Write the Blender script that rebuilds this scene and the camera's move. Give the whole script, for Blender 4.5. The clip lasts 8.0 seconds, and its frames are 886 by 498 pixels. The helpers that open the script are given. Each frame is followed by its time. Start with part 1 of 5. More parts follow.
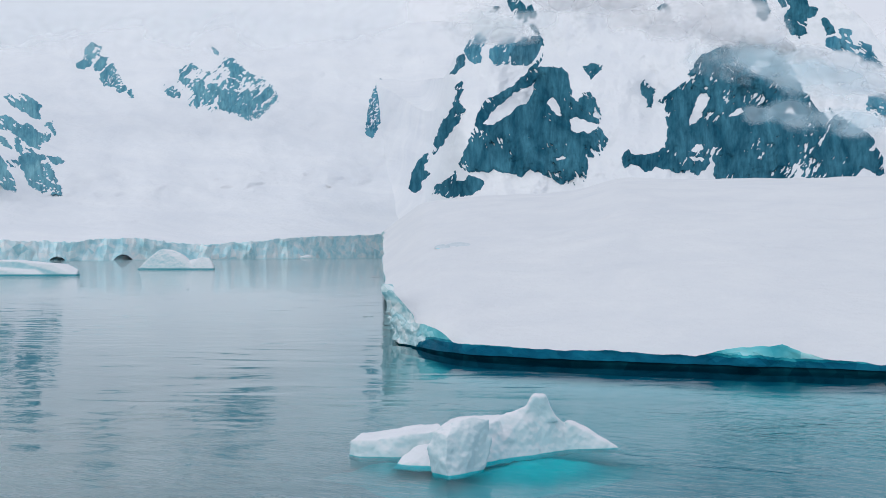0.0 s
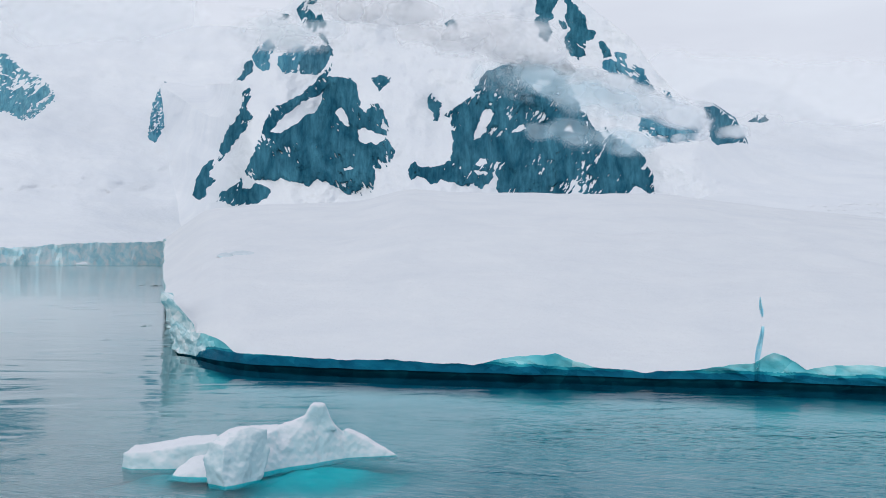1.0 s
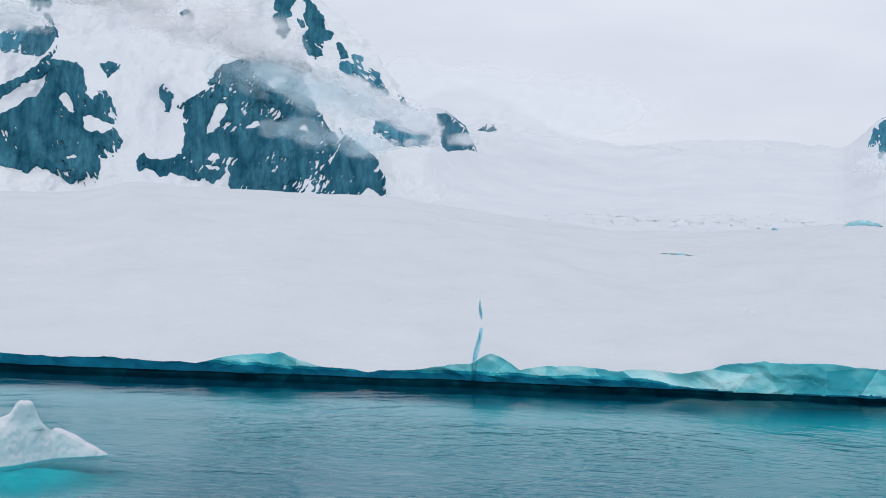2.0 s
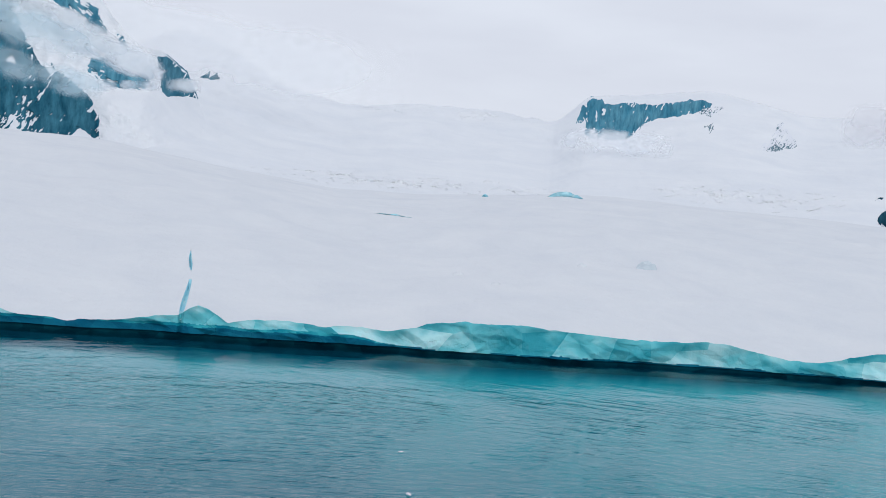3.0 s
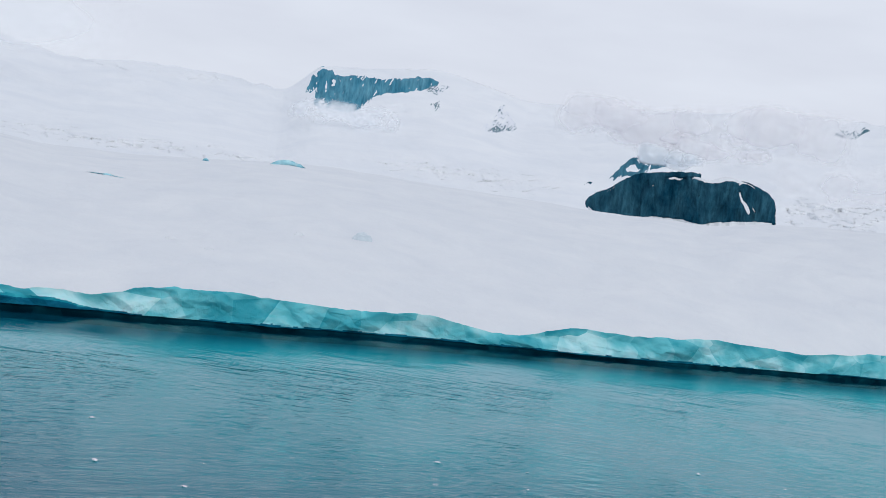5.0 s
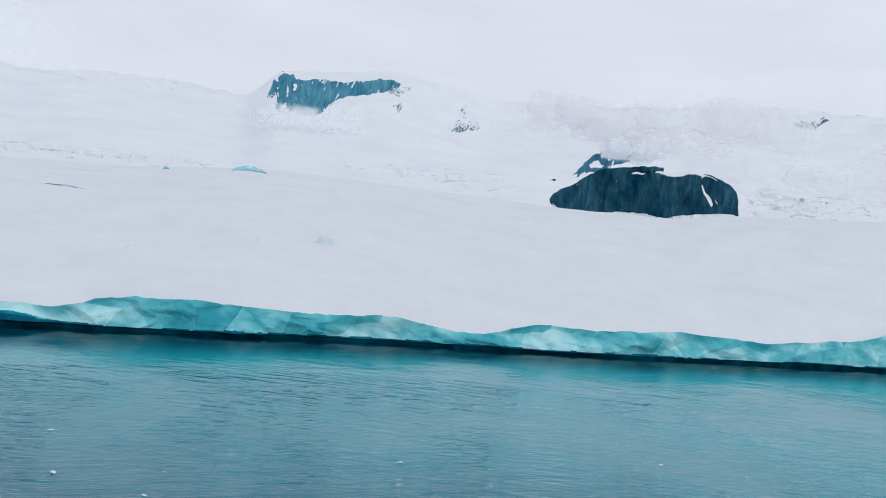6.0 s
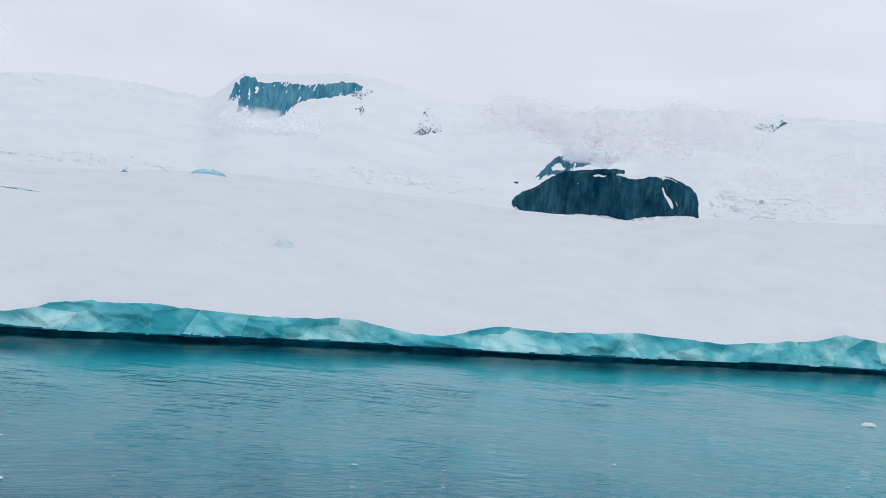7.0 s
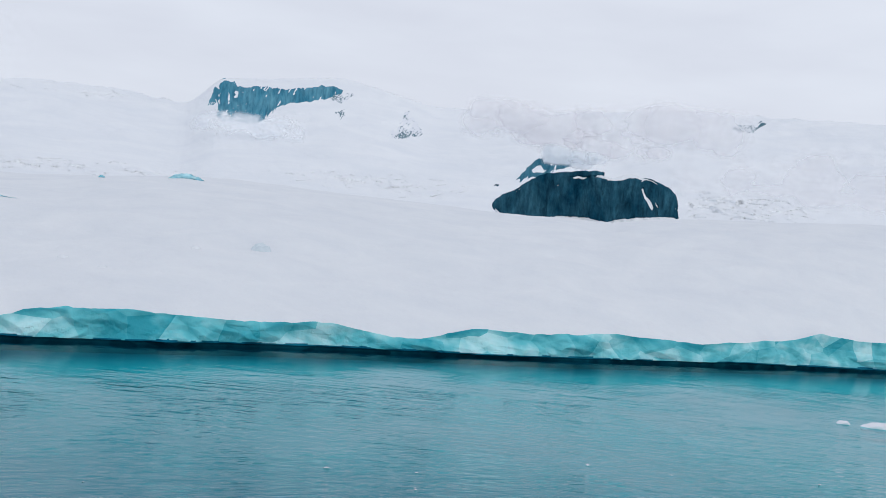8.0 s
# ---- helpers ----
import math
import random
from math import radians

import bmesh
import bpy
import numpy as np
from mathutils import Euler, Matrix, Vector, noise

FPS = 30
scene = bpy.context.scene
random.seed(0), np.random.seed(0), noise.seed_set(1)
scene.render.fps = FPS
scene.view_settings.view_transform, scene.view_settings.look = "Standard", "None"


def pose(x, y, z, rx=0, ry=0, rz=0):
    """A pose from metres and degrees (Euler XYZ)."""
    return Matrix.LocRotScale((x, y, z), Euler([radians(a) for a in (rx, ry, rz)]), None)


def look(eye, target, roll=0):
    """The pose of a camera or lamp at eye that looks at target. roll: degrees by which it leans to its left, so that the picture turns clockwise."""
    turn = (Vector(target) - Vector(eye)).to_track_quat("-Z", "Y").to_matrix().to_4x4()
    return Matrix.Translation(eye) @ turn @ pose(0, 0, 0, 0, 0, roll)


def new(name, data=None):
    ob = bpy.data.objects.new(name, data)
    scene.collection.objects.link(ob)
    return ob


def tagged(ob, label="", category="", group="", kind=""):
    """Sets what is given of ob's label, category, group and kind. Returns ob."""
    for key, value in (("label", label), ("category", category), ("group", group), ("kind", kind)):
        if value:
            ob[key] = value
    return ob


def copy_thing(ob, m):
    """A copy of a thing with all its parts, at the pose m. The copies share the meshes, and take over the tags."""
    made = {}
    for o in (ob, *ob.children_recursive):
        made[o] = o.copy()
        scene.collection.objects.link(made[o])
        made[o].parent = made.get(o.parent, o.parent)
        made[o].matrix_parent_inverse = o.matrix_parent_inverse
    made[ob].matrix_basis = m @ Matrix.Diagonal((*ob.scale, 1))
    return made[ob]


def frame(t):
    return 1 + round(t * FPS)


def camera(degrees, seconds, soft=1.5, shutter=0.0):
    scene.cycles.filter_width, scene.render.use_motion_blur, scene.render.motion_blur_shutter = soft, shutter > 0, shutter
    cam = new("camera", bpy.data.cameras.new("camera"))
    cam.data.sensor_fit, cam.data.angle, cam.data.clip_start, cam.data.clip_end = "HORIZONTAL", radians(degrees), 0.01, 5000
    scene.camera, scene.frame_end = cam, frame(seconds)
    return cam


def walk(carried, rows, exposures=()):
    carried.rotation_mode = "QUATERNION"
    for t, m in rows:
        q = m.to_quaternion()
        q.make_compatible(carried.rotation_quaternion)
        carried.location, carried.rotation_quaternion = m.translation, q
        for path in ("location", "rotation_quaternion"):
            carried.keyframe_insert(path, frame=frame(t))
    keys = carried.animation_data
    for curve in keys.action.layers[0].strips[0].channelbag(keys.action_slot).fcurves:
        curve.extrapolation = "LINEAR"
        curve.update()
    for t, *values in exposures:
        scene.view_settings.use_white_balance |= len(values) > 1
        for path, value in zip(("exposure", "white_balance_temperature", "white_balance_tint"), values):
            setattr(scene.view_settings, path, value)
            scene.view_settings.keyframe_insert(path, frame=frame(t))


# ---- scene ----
cam = camera(42.00, 8.0, soft=0.9)
PATH = [
    (0.0, pose(0.00, -0.00, 15.00, 90.01, -0.08, -0.13)),
    (0.5, pose(0.16, -0.34, 15.00, 90.55, -0.27, -5.37)),
    (1.0, pose(0.33, -0.68, 15.00, 90.58, -0.81, -10.70)),
    (1.2, pose(0.39, -0.82, 15.00, 90.76, -0.98, -12.96)),
    (2.3, pose(0.75, -1.57, 15.00, 90.87, -3.01, -27.88)),
    (2.5, pose(0.81, -1.70, 15.00, 90.75, -3.40, -30.26)),
    (3.0, pose(0.98, -2.04, 15.00, 89.67, -5.24, -37.96)),
    (3.5, pose(1.14, -2.38, 15.00, 90.22, -5.88, -44.29)),
    (4.0, pose(1.30, -2.72, 15.00, 89.80, -7.34, -49.73)),
    (4.5, pose(1.47, -3.07, 15.00, 89.46, -8.25, -51.39)),
    (4.7, pose(1.53, -3.20, 15.00, 89.51, -8.03, -51.47)),
    (5.8, pose(1.89, -3.95, 15.00, 90.04, -6.02, -52.68)),
    (6.0, pose(1.95, -4.09, 15.00, 89.94, -5.79, -53.29)),
    (6.5, pose(2.12, -4.43, 15.00, 90.06, -5.61, -54.85)),
    (7.0, pose(2.28, -4.77, 15.00, 90.26, -5.58, -55.12)),
    (7.5, pose(2.44, -5.11, 15.00, 90.55, -5.64, -55.69)),
    (8.0, pose(2.61, -5.45, 15.00, 90.50, -5.07, -56.03)),
]
walk(cam, PATH)

EYE_Z = 15.0

# ---- world and sun: a bright overcast sky ----
world = bpy.data.worlds.new("overcast_sky")
scene.world = world
world.use_nodes = True
wn, wl = world.node_tree.nodes, world.node_tree.links
wn.clear()
sky = wn.new("ShaderNodeTexSky")
sky.sky_type, sky.sun_disc = "NISHITA", False
sky.sun_elevation, sky.sun_rotation = radians(22), radians(210)
sky.dust_density, sky.air_density = 3.0, 1.0
bg_sky, bg_cloud = wn.new("ShaderNodeBackground"), wn.new("ShaderNodeBackground")
bg_sky.inputs["Strength"].default_value = 0.07
wl.new(sky.outputs["Color"], bg_sky.inputs["Color"])
wtc = wn.new("ShaderNodeTexCoord")
wmap = wn.new("ShaderNodeMapping")
wmap.inputs["Scale"].default_value = (2.2, 2.2, 9.0)
wl.new(wtc.outputs["Generated"], wmap.inputs["Vector"])
wnoise = wn.new("ShaderNodeTexNoise")
wnoise.inputs["Scale"].default_value, wnoise.inputs["Detail"].default_value = 1.6, 5.0
wl.new(wmap.outputs["Vector"], wnoise.inputs["Vector"])
wramp = wn.new("ShaderNodeValToRGB")
wramp.color_ramp.elements[0].position, wramp.color_ramp.elements[0].color = 0.3, (0.69, 0.728, 0.833, 1)
wramp.color_ramp.elements[1].position, wramp.color_ramp.elements[1].color = 0.68, (0.79, 0.838, 0.938, 1)
wl.new(wnoise.outputs["Fac"], wramp.inputs["Fac"])
wl.new(wramp.outputs["Color"], bg_cloud.inputs["Color"])
bg_cloud.inputs["Strength"].default_value = 1.0
wmix, wout = wn.new("ShaderNodeMixShader"), wn.new("ShaderNodeOutputWorld")
wmix.inputs["Fac"].default_value = 0.93
wl.new(bg_sky.outputs[0], wmix.inputs[1])
wl.new(bg_cloud.outputs[0], wmix.inputs[2])
wl.new(wmix.outputs[0], wout.inputs["Surface"])

sun_data = bpy.data.lights.new("sun", "SUN")
sun_data.energy, sun_data.angle, sun_data.color = 0.55, radians(25), (1.0, 0.97, 0.92)
sun = new("sun", sun_data)
sun.matrix_world = look((0, 0, 300), (120, 208, 203))


# ---- materials ----
def material(name):
    m = bpy.data.materials.new(name)
    m.use_nodes = True
    nt = m.node_tree
    return m, nt.nodes, nt.links, nt.nodes["Principled BSDF"]


def coords(n, l, scale, space="Object"):
    tc, mp = n.new("ShaderNodeTexCoord"), n.new("ShaderNodeMapping")
    mp.inputs["Scale"].default_value = scale
    l.new(tc.outputs[space], mp.inputs["Vector"])
    return mp.outputs["Vector"]


def noise_tex(n, l, vec, scale, detail=4.0, rough=0.55, distort=0.0):
    t = n.new("ShaderNodeTexNoise")
    t.inputs["Scale"].default_value, t.inputs["Detail"].default_value = scale, detail
    t.inputs["Roughness"].default_value, t.inputs["Distortion"].default_value = rough, distort
    l.new(vec, t.inputs["Vector"])
    return t.outputs["Fac"]


def ramp(n, l, fac, stops):
    r = n.new("ShaderNodeValToRGB")
    while len(r.color_ramp.elements) < len(stops):
        r.color_ramp.elements.new(0.5)
    for e, (p, c) in zip(r.color_ramp.elements, stops):
        e.position, e.color = p, (*c, 1)
    l.new(fac, r.inputs["Fac"])
    return r.outputs["Color"]


def bump(n, l, heights, bsdf):
    """heights: (socket, strength, distance), chained."""
    prev = None
    for h, s, d in heights:
        b = n.new("ShaderNodeBump")
        b.inputs["Strength"].default_value, b.inputs["Distance"].default_value = s, d
        l.new(h, b.inputs["Height"])
        if prev:
            l.new(prev, b.inputs["Normal"])
        prev = b.outputs["Normal"]
    l.new(prev, bsdf.inputs["Normal"])
    return prev


def snow_material(name, size, bright):
    m, n, l, b = material(name)
    v = coords(n, l, (1, 1, 1.6))
    a = noise_tex(n, l, v, 1 / size, 6, 0.6, 0.4)
    c = noise_tex(n, l, v, 9 / size, 5, 0.6)
    l.new(ramp(n, l, a, ((0.3, [bright * k for k in (0.90, 0.94, 0.99)]), (0.7, [bright * k for k in (0.985, 1.015, 1.045)]))), b.inputs["Base Color"])
    b.inputs["Roughness"].default_value = 0.75
    b.inputs["Specular IOR Level"].default_value = 0.2
    d = noise_tex(n, l, v, 34 / size, 4, 0.6)
    bump(n, l, ((a, 0.5, size * 0.07), (c, 0.8, size * 0.022), (d, 0.6, size * 0.006)), b)
    return m


SNOW = snow_material("wind_packed_snow", 14.0, 0.78)
FAR_SNOW = snow_material("mountain_snow", 140.0, 0.85)


def rock_material(name, size, dark, light, snow_line, grooves=0.42):
    """Grooved rock, with snow caught on its ledges in flecks and streaks."""
    m, n, l, b = material(name)
    v = coords(n, l, (1, 0.5, 1), "UV")
    a = noise_tex(n, l, v, 1 / size, 7, 0.62, 0.6)
    v2 = coords(n, l, (1, 0.8, 1), "UV")
    c = noise_tex(n, l, v2, 3.5 / size, 6, 0.65, 0.3)
    rock = ramp(n, l, a, ((0.33, dark), (0.68, light)))
    v3 = coords(n, l, (0.75, 1.45, 1), "UV")
    v3.node.vector_type = "TEXTURE"
    v3.node.inputs["Rotation"].default_value = (0.0, 0.0, radians(-38))
    fleck = noise_tex(n, l, v3, 4.5 / size, 5, 0.68, 0.2)
    vg = coords(n, l, (1, 0.22, 1), "UV")
    groove = noise_tex(n, l, vg, 4.6 / size, 7, 0.66, 0.4)
    gmix = n.new("ShaderNodeMixRGB")
    gmix.blend_type = "MULTIPLY"
    gmix.inputs["Fac"].default_value = grooves
    l.new(rock, gmix.inputs[1])
    l.new(ramp(n, l, groove, ((0.38, (0.28, 0.36, 0.42)), (0.62, (1.55, 1.42, 1.34)))), gmix.inputs[2])
    rock = gmix.outputs[0]
    where = noise_tex(n, l, coords(n, l, (1, 1, 1), "UV"), 0.28 / size, 2, 0.5, 0.4)
    geo, sep = n.new("ShaderNodeNewGeometry"), n.new("ShaderNodeSeparateXYZ")
    l.new(geo.outputs["Normal"], sep.inputs[0])
    half = n.new("ShaderNodeMath")
    half.operation = "MULTIPLY"
    half.inputs[1].default_value = 0.15
    l.new(sep.outputs["Z"], half.inputs[0])
    total = half.outputs[0]
    for src, k in ((fleck, 1.0), (where, 1.1)):
        q = n.new("ShaderNodeMath")
        q.operation = "MULTIPLY_ADD"
        q.inputs[1].default_value = k
        l.new(src, q.inputs[0])
        l.new(total, q.inputs[2])
        total = q.outputs[0]
    mask = n.new("ShaderNodeMapRange")
    mask.inputs["From Min"].default_value, mask.inputs["From Max"].default_value = snow_line, snow_line + 0.05
    l.new(total, mask.inputs["Value"])
    mix = n.new("ShaderNodeMixRGB")
    mix.inputs[2].default_value = (0.78, 0.81, 0.86, 1)
    l.new(mask.outputs[0], mix.inputs["Fac"])
    l.new(rock, mix.inputs[1])
    l.new(mix.outputs[0], b.inputs["Base Color"])
    b.inputs["Roughness"].default_value = 0.9
    b.inputs["Specular IOR Level"].default_value = 0.0
    bump(n, l, ((a, 0.8, size * 0.25), (groove, 0.5, size * 0.05), (c, 0.7, size * 0.06)), b)
    return m


ROCK = rock_material("blue_grey_rock", 30.0, (0.013, 0.090, 0.145), (0.060, 0.215, 0.295), 1.6)
STREAKED_ROCK = rock_material("snow_streaked_rock", 26.0, (0.015, 0.10, 0.155), (0.06, 0.225, 0.305), 1.75)
# PALE, BLUE and FAR rock have distance haze mixed into their base colours.
PALE_ROCK = rock_material("snowy_hazed_rock", 26.0, (0.08, 0.18, 0.23), (0.22, 0.31, 0.36), 1.13)
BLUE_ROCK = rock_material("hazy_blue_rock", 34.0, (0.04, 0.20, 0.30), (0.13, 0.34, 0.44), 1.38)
PLAIN_ROCK = rock_material("bare_blue_rock", 30.0, (0.03, 0.13, 0.20), (0.085, 0.24, 0.32), 1.8)
FAR_ROCK = rock_material("haze_tinted_rock", 34.0, (0.085, 0.28, 0.38), (0.19, 0.42, 0.50), 1.45)
NEAR_ROCK = rock_material("dark_navy_rock", 20.0, (0.002, 0.036, 0.068), (0.030, 0.110, 0.160), 1.8, 0.6)


def ice_material(name, size, low, mid, high, glow=0.0, gloss=0.5):
    m, n, l, b = material(name)
    v = coords(n, l, (1, 1, 1.5))
    a = noise_tex(n, l, v, 1 / size, 3, 0.5, 0.3)
    vo = n.new("ShaderNodeTexVoronoi")
    vo.inputs["Scale"].default_value = 1.1 / size
    l.new(v, vo.inputs["Vector"])
    mx = n.new("ShaderNodeMixRGB")
    mx.inputs["Fac"].default_value = 0.3
    l.new(a, mx.inputs[1])
    l.new(vo.outputs["Color"], mx.inputs[2])
    l.new(ramp(n, l, mx.outputs[0], ((0.34, low), (0.5, mid), (0.68, high))), b.inputs["Base Color"])
    b.inputs["Roughness"].default_value = 0.4
    b.inputs["IOR"].default_value = 1.31
    b.inputs["Specular IOR Level"].default_value = gloss
    b.inputs["Subsurface Weight"].default_value = glow
    b.inputs["Subsurface Scale"].default_value = size * 0.12
    b.inputs["Subsurface Radius"].default_value = (0.25, 0.9, 1.0)
    c = noise_tex(n, l, v, 5 / size, 5, 0.6)
    bump(n, l, ((a, 0.3, size * 0.10), (c, 0.22, size * 0.035)), b)
    return m


ICE = ice_material("turquoise_glacier_ice", 6.0, (0.035, 0.36, 0.44), (0.15, 0.56, 0.62), (0.52, 0.82, 0.85), 0.3, 0.25)
TIP_ICE = ice_material("weathered_tip_ice", 2.2, (0.22, 0.48, 0.55), (0.50, 0.70, 0.74), (0.80, 0.86, 0.88), 0.0, 0.1)
# Three darker ices with lip and undercut shade in their colour; one also wet.
SHADED_ICE = ice_material("shaded_low_ice", 3.0, (0.002, 0.17, 0.25), (0.006, 0.23, 0.31), (0.04, 0.40, 0.47), 0.1, 0.08)
SHADED_WET_ICE = ice_material("shaded_wet_ice", 3.0, (0.002, 0.085, 0.155), (0.003, 0.11, 0.19), (0.006, 0.15, 0.235), 0.0, 0.05)
SHADED_NOTCH_ICE = ice_material("shaded_notch_ice", 3.0, (0.001, 0.03, 0.05), (0.002, 0.045, 0.07), (0.004, 0.07, 0.10), 0.0, 0.0)
BLUE_ICE = ice_material("blue_crevasse_ice", 2.5, (0.30, 0.68, 0.80), (0.45, 0.77, 0.85), (0.68, 0.86, 0.90))
FAR_ICE = ice_material("weathered_glacier_ice", 16.0, (0.44, 0.77, 0.85), (0.68, 0.89, 0.94), (0.90, 0.96, 0.98), 0.0, 0.05)


def drowned_material():
    """Ice under water: turquoise near the surface; the water's haze is painted in by depth, down to the silt colour."""
    m, n, l, b = material("blue_underwater_ice")
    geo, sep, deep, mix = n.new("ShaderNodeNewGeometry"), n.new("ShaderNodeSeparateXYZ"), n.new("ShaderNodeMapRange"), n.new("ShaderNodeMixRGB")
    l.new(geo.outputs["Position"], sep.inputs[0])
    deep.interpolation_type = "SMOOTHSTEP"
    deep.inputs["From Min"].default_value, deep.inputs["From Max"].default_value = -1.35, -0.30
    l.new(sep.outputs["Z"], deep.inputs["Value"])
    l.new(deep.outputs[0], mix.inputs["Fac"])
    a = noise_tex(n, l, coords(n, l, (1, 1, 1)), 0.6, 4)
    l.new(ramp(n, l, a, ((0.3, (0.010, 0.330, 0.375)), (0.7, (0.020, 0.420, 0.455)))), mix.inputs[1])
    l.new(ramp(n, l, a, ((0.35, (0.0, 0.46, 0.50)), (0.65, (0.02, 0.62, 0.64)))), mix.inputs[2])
    l.new(mix.outputs[0], b.inputs["Base Color"])
    b.inputs["Roughness"].default_value = 0.9
    b.inputs["Specular IOR Level"].default_value = 0.0
    return m


BERG_ICE = drowned_material()


def berg_material(name, steep, low=0.30, mid=0.68, waterline_top=0.06, waterline_colour=(0.0, 0.55, 0.60)):
    """Snow-white ice, bluer and darker where steep: the shade of the sides is put into the colour. Another colour at
    the waterline.
    """
    m, n, l, b = material(name)
    v = coords(n, l, (1, 1, 1))
    a = noise_tex(n, l, v, 0.9, 5, 0.6, 0.5)
    c = noise_tex(n, l, v, 3.2, 5, 0.65)
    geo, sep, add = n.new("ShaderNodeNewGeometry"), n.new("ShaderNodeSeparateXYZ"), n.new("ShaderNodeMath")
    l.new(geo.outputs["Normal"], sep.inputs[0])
    waterline_mix = n.new("ShaderNodeMixRGB")
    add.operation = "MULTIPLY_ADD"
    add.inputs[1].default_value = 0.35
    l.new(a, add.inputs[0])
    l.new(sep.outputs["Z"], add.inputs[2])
    # side shade painted by slope, from steep to level
    l.new(ramp(n, l, add.outputs[0], ((low, steep), (mid, (0.66, 0.74, 0.78)), (1.0, (0.77, 0.80, 0.84)))), waterline_mix.inputs[2])
    where, ice_band = n.new("ShaderNodeSeparateXYZ"), n.new("ShaderNodeMapRange")
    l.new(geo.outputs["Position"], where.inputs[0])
    ice_band.inputs["From Min"].default_value, ice_band.inputs["From Max"].default_value = waterline_top * 0.5 - 0.04, waterline_top
    l.new(where.outputs["Z"], ice_band.inputs["Value"])
    l.new(ice_band.outputs[0], waterline_mix.inputs["Fac"])
    waterline_mix.inputs[1].default_value = (*waterline_colour, 1)
    l.new(waterline_mix.outputs[0], b.inputs["Base Color"])
    b.inputs["Roughness"].default_value = 0.6
    b.inputs["Specular IOR Level"].default_value = 0.25
    bump(n, l, ((a, 0.5, 0.25), (c, 0.22, 0.08)), b)
    return m


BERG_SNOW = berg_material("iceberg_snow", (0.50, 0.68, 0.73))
FAR_BERG_SNOW = berg_material("iceberg_snow_with_shaded_sides", (0.34, 0.60, 0.67), 0.30, 0.62, 1.1, (0.03, 0.30, 0.37))
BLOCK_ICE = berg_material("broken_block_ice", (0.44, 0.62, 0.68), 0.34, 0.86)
PALE_ICE = ice_material("pale_bare_ice", 3.0, (0.54, 0.62, 0.67), (0.61, 0.68, 0.73), (0.69, 0.75, 0.79))


def water_material():
    """Clear cold water: Fresnel mirroring scaled and tinted by place, ruffled by three sizes of ripple, calm in the lee
    of the ice.
    """
    m, n, l, b = material("calm_fjord_water")
    n.remove(b)

    def math_node(op, x, y=None, z=None):
        q = n.new("ShaderNodeMath")
        q.operation = op
        for k, val in enumerate((x, y, z)):
            if val is None:
                continue
            if isinstance(val, (int, float)):
                q.inputs[k].default_value = val
            else:
                l.new(val, q.inputs[k])
        return q.outputs[0]

    def span(src, x0, x1, y0, y1):
        q = n.new("ShaderNodeMapRange")
        q.interpolation_type = "SMOOTHSTEP"
        for k, val in zip(("From Min", "From Max", "To Min", "To Max"), (x0, x1, y0, y1)):
            q.inputs[k].default_value = val
        l.new(src, q.inputs["Value"])
        return q.outputs[0]

    def crests(width, length, turn):
        v = coords(n, l, (length, width, 1.0))
        v.node.vector_type = "TEXTURE"
        v.node.inputs["Rotation"].default_value = (0, 0, radians(turn))
        return v

    plain = coords(n, l, (1, 1, 1))
    dist, spot, uv, lie = n.new("ShaderNodeVectorMath"), n.new("ShaderNodeSeparateXYZ"), n.new("ShaderNodeTexCoord"), n.new("ShaderNodeSeparateXYZ")
    dist.operation = "LENGTH"
    l.new(plain, dist.inputs[0])
    l.new(plain, spot.inputs[0])
    l.new(uv.outputs["UV"], lie.inputs[0])
    # catspaws; the lee of the ice front; the smoother western water; the ruffled open fjord far out
    patch = noise_tex(n, l, plain, 0.035, 3, 0.5, 0.8)
    paws = span(patch, 0.36, 0.62, 0.55, 1.25)
    near = span(dist.outputs["Value"], 58, 140, 1.6, CALM)
    west = span(spot.outputs["X"], -24, 34, 0.16, 1.0)
    lee = span(lie.outputs["Y"], 0.0, 0.5, 1.0, 0.38)
    amount = math_node("MULTIPLY", math_node("MULTIPLY", paws, near), math_node("MULTIPLY", west, lee))
    amount = math_node("ADD", amount, span(dist.outputs["Value"], 300, 1000, 0.0, 2.2))
    # the slow low swell runs over the whole bay
    swell = math_node("MULTIPLY", math_node("MULTIPLY", paws, lee), span(dist.outputs["Value"], 60, 420, 1.0, 0.45))
    # a ripple set for the eastern water, its crests turned square to the camera's view
    eastern = math_node("MULTIPLY", math_node("MULTIPLY", paws, lee), math_node("MULTIPLY", span(spot.outputs["X"], 34, 74, 0.0, 1.0), span(dist.outputs["Value"], 60, 170, 1.0, 0.4)))
    prev = None
    for width, length, turn, scale, detail, d in WAVES:
        h = noise_tex(n, l, crests(width, length, turn), scale, detail, 0.5, 0.6)
        bp = n.new("ShaderNodeBump")
        bp.inputs["Strength"].default_value, bp.inputs["Distance"].default_value = 1.0, d
        l.new(math_node("MULTIPLY", h, eastern if turn < -50 else amount if prev else swell), bp.inputs["Height"])
        if prev:
            l.new(prev, bp.inputs["Normal"])
        prev = bp.outputs["Normal"]
    gl, tr, fr, mx = n.new("ShaderNodeBsdfGlossy"), n.new("ShaderNodeBsdfTransparent"), n.new("ShaderNodeFresnel"), n.new("ShaderNodeMixShader")
    gl.inputs["Roughness"].default_value = 0.01
    # mirrored light is tinted by place, teal in the east
    tint = n.new("ShaderNodeMixRGB")
    tint.inputs[1].default_value, tint.inputs[2].default_value = (0.94, 1.0, 1.0, 1), (0.82, 0.965, 1.0, 1)
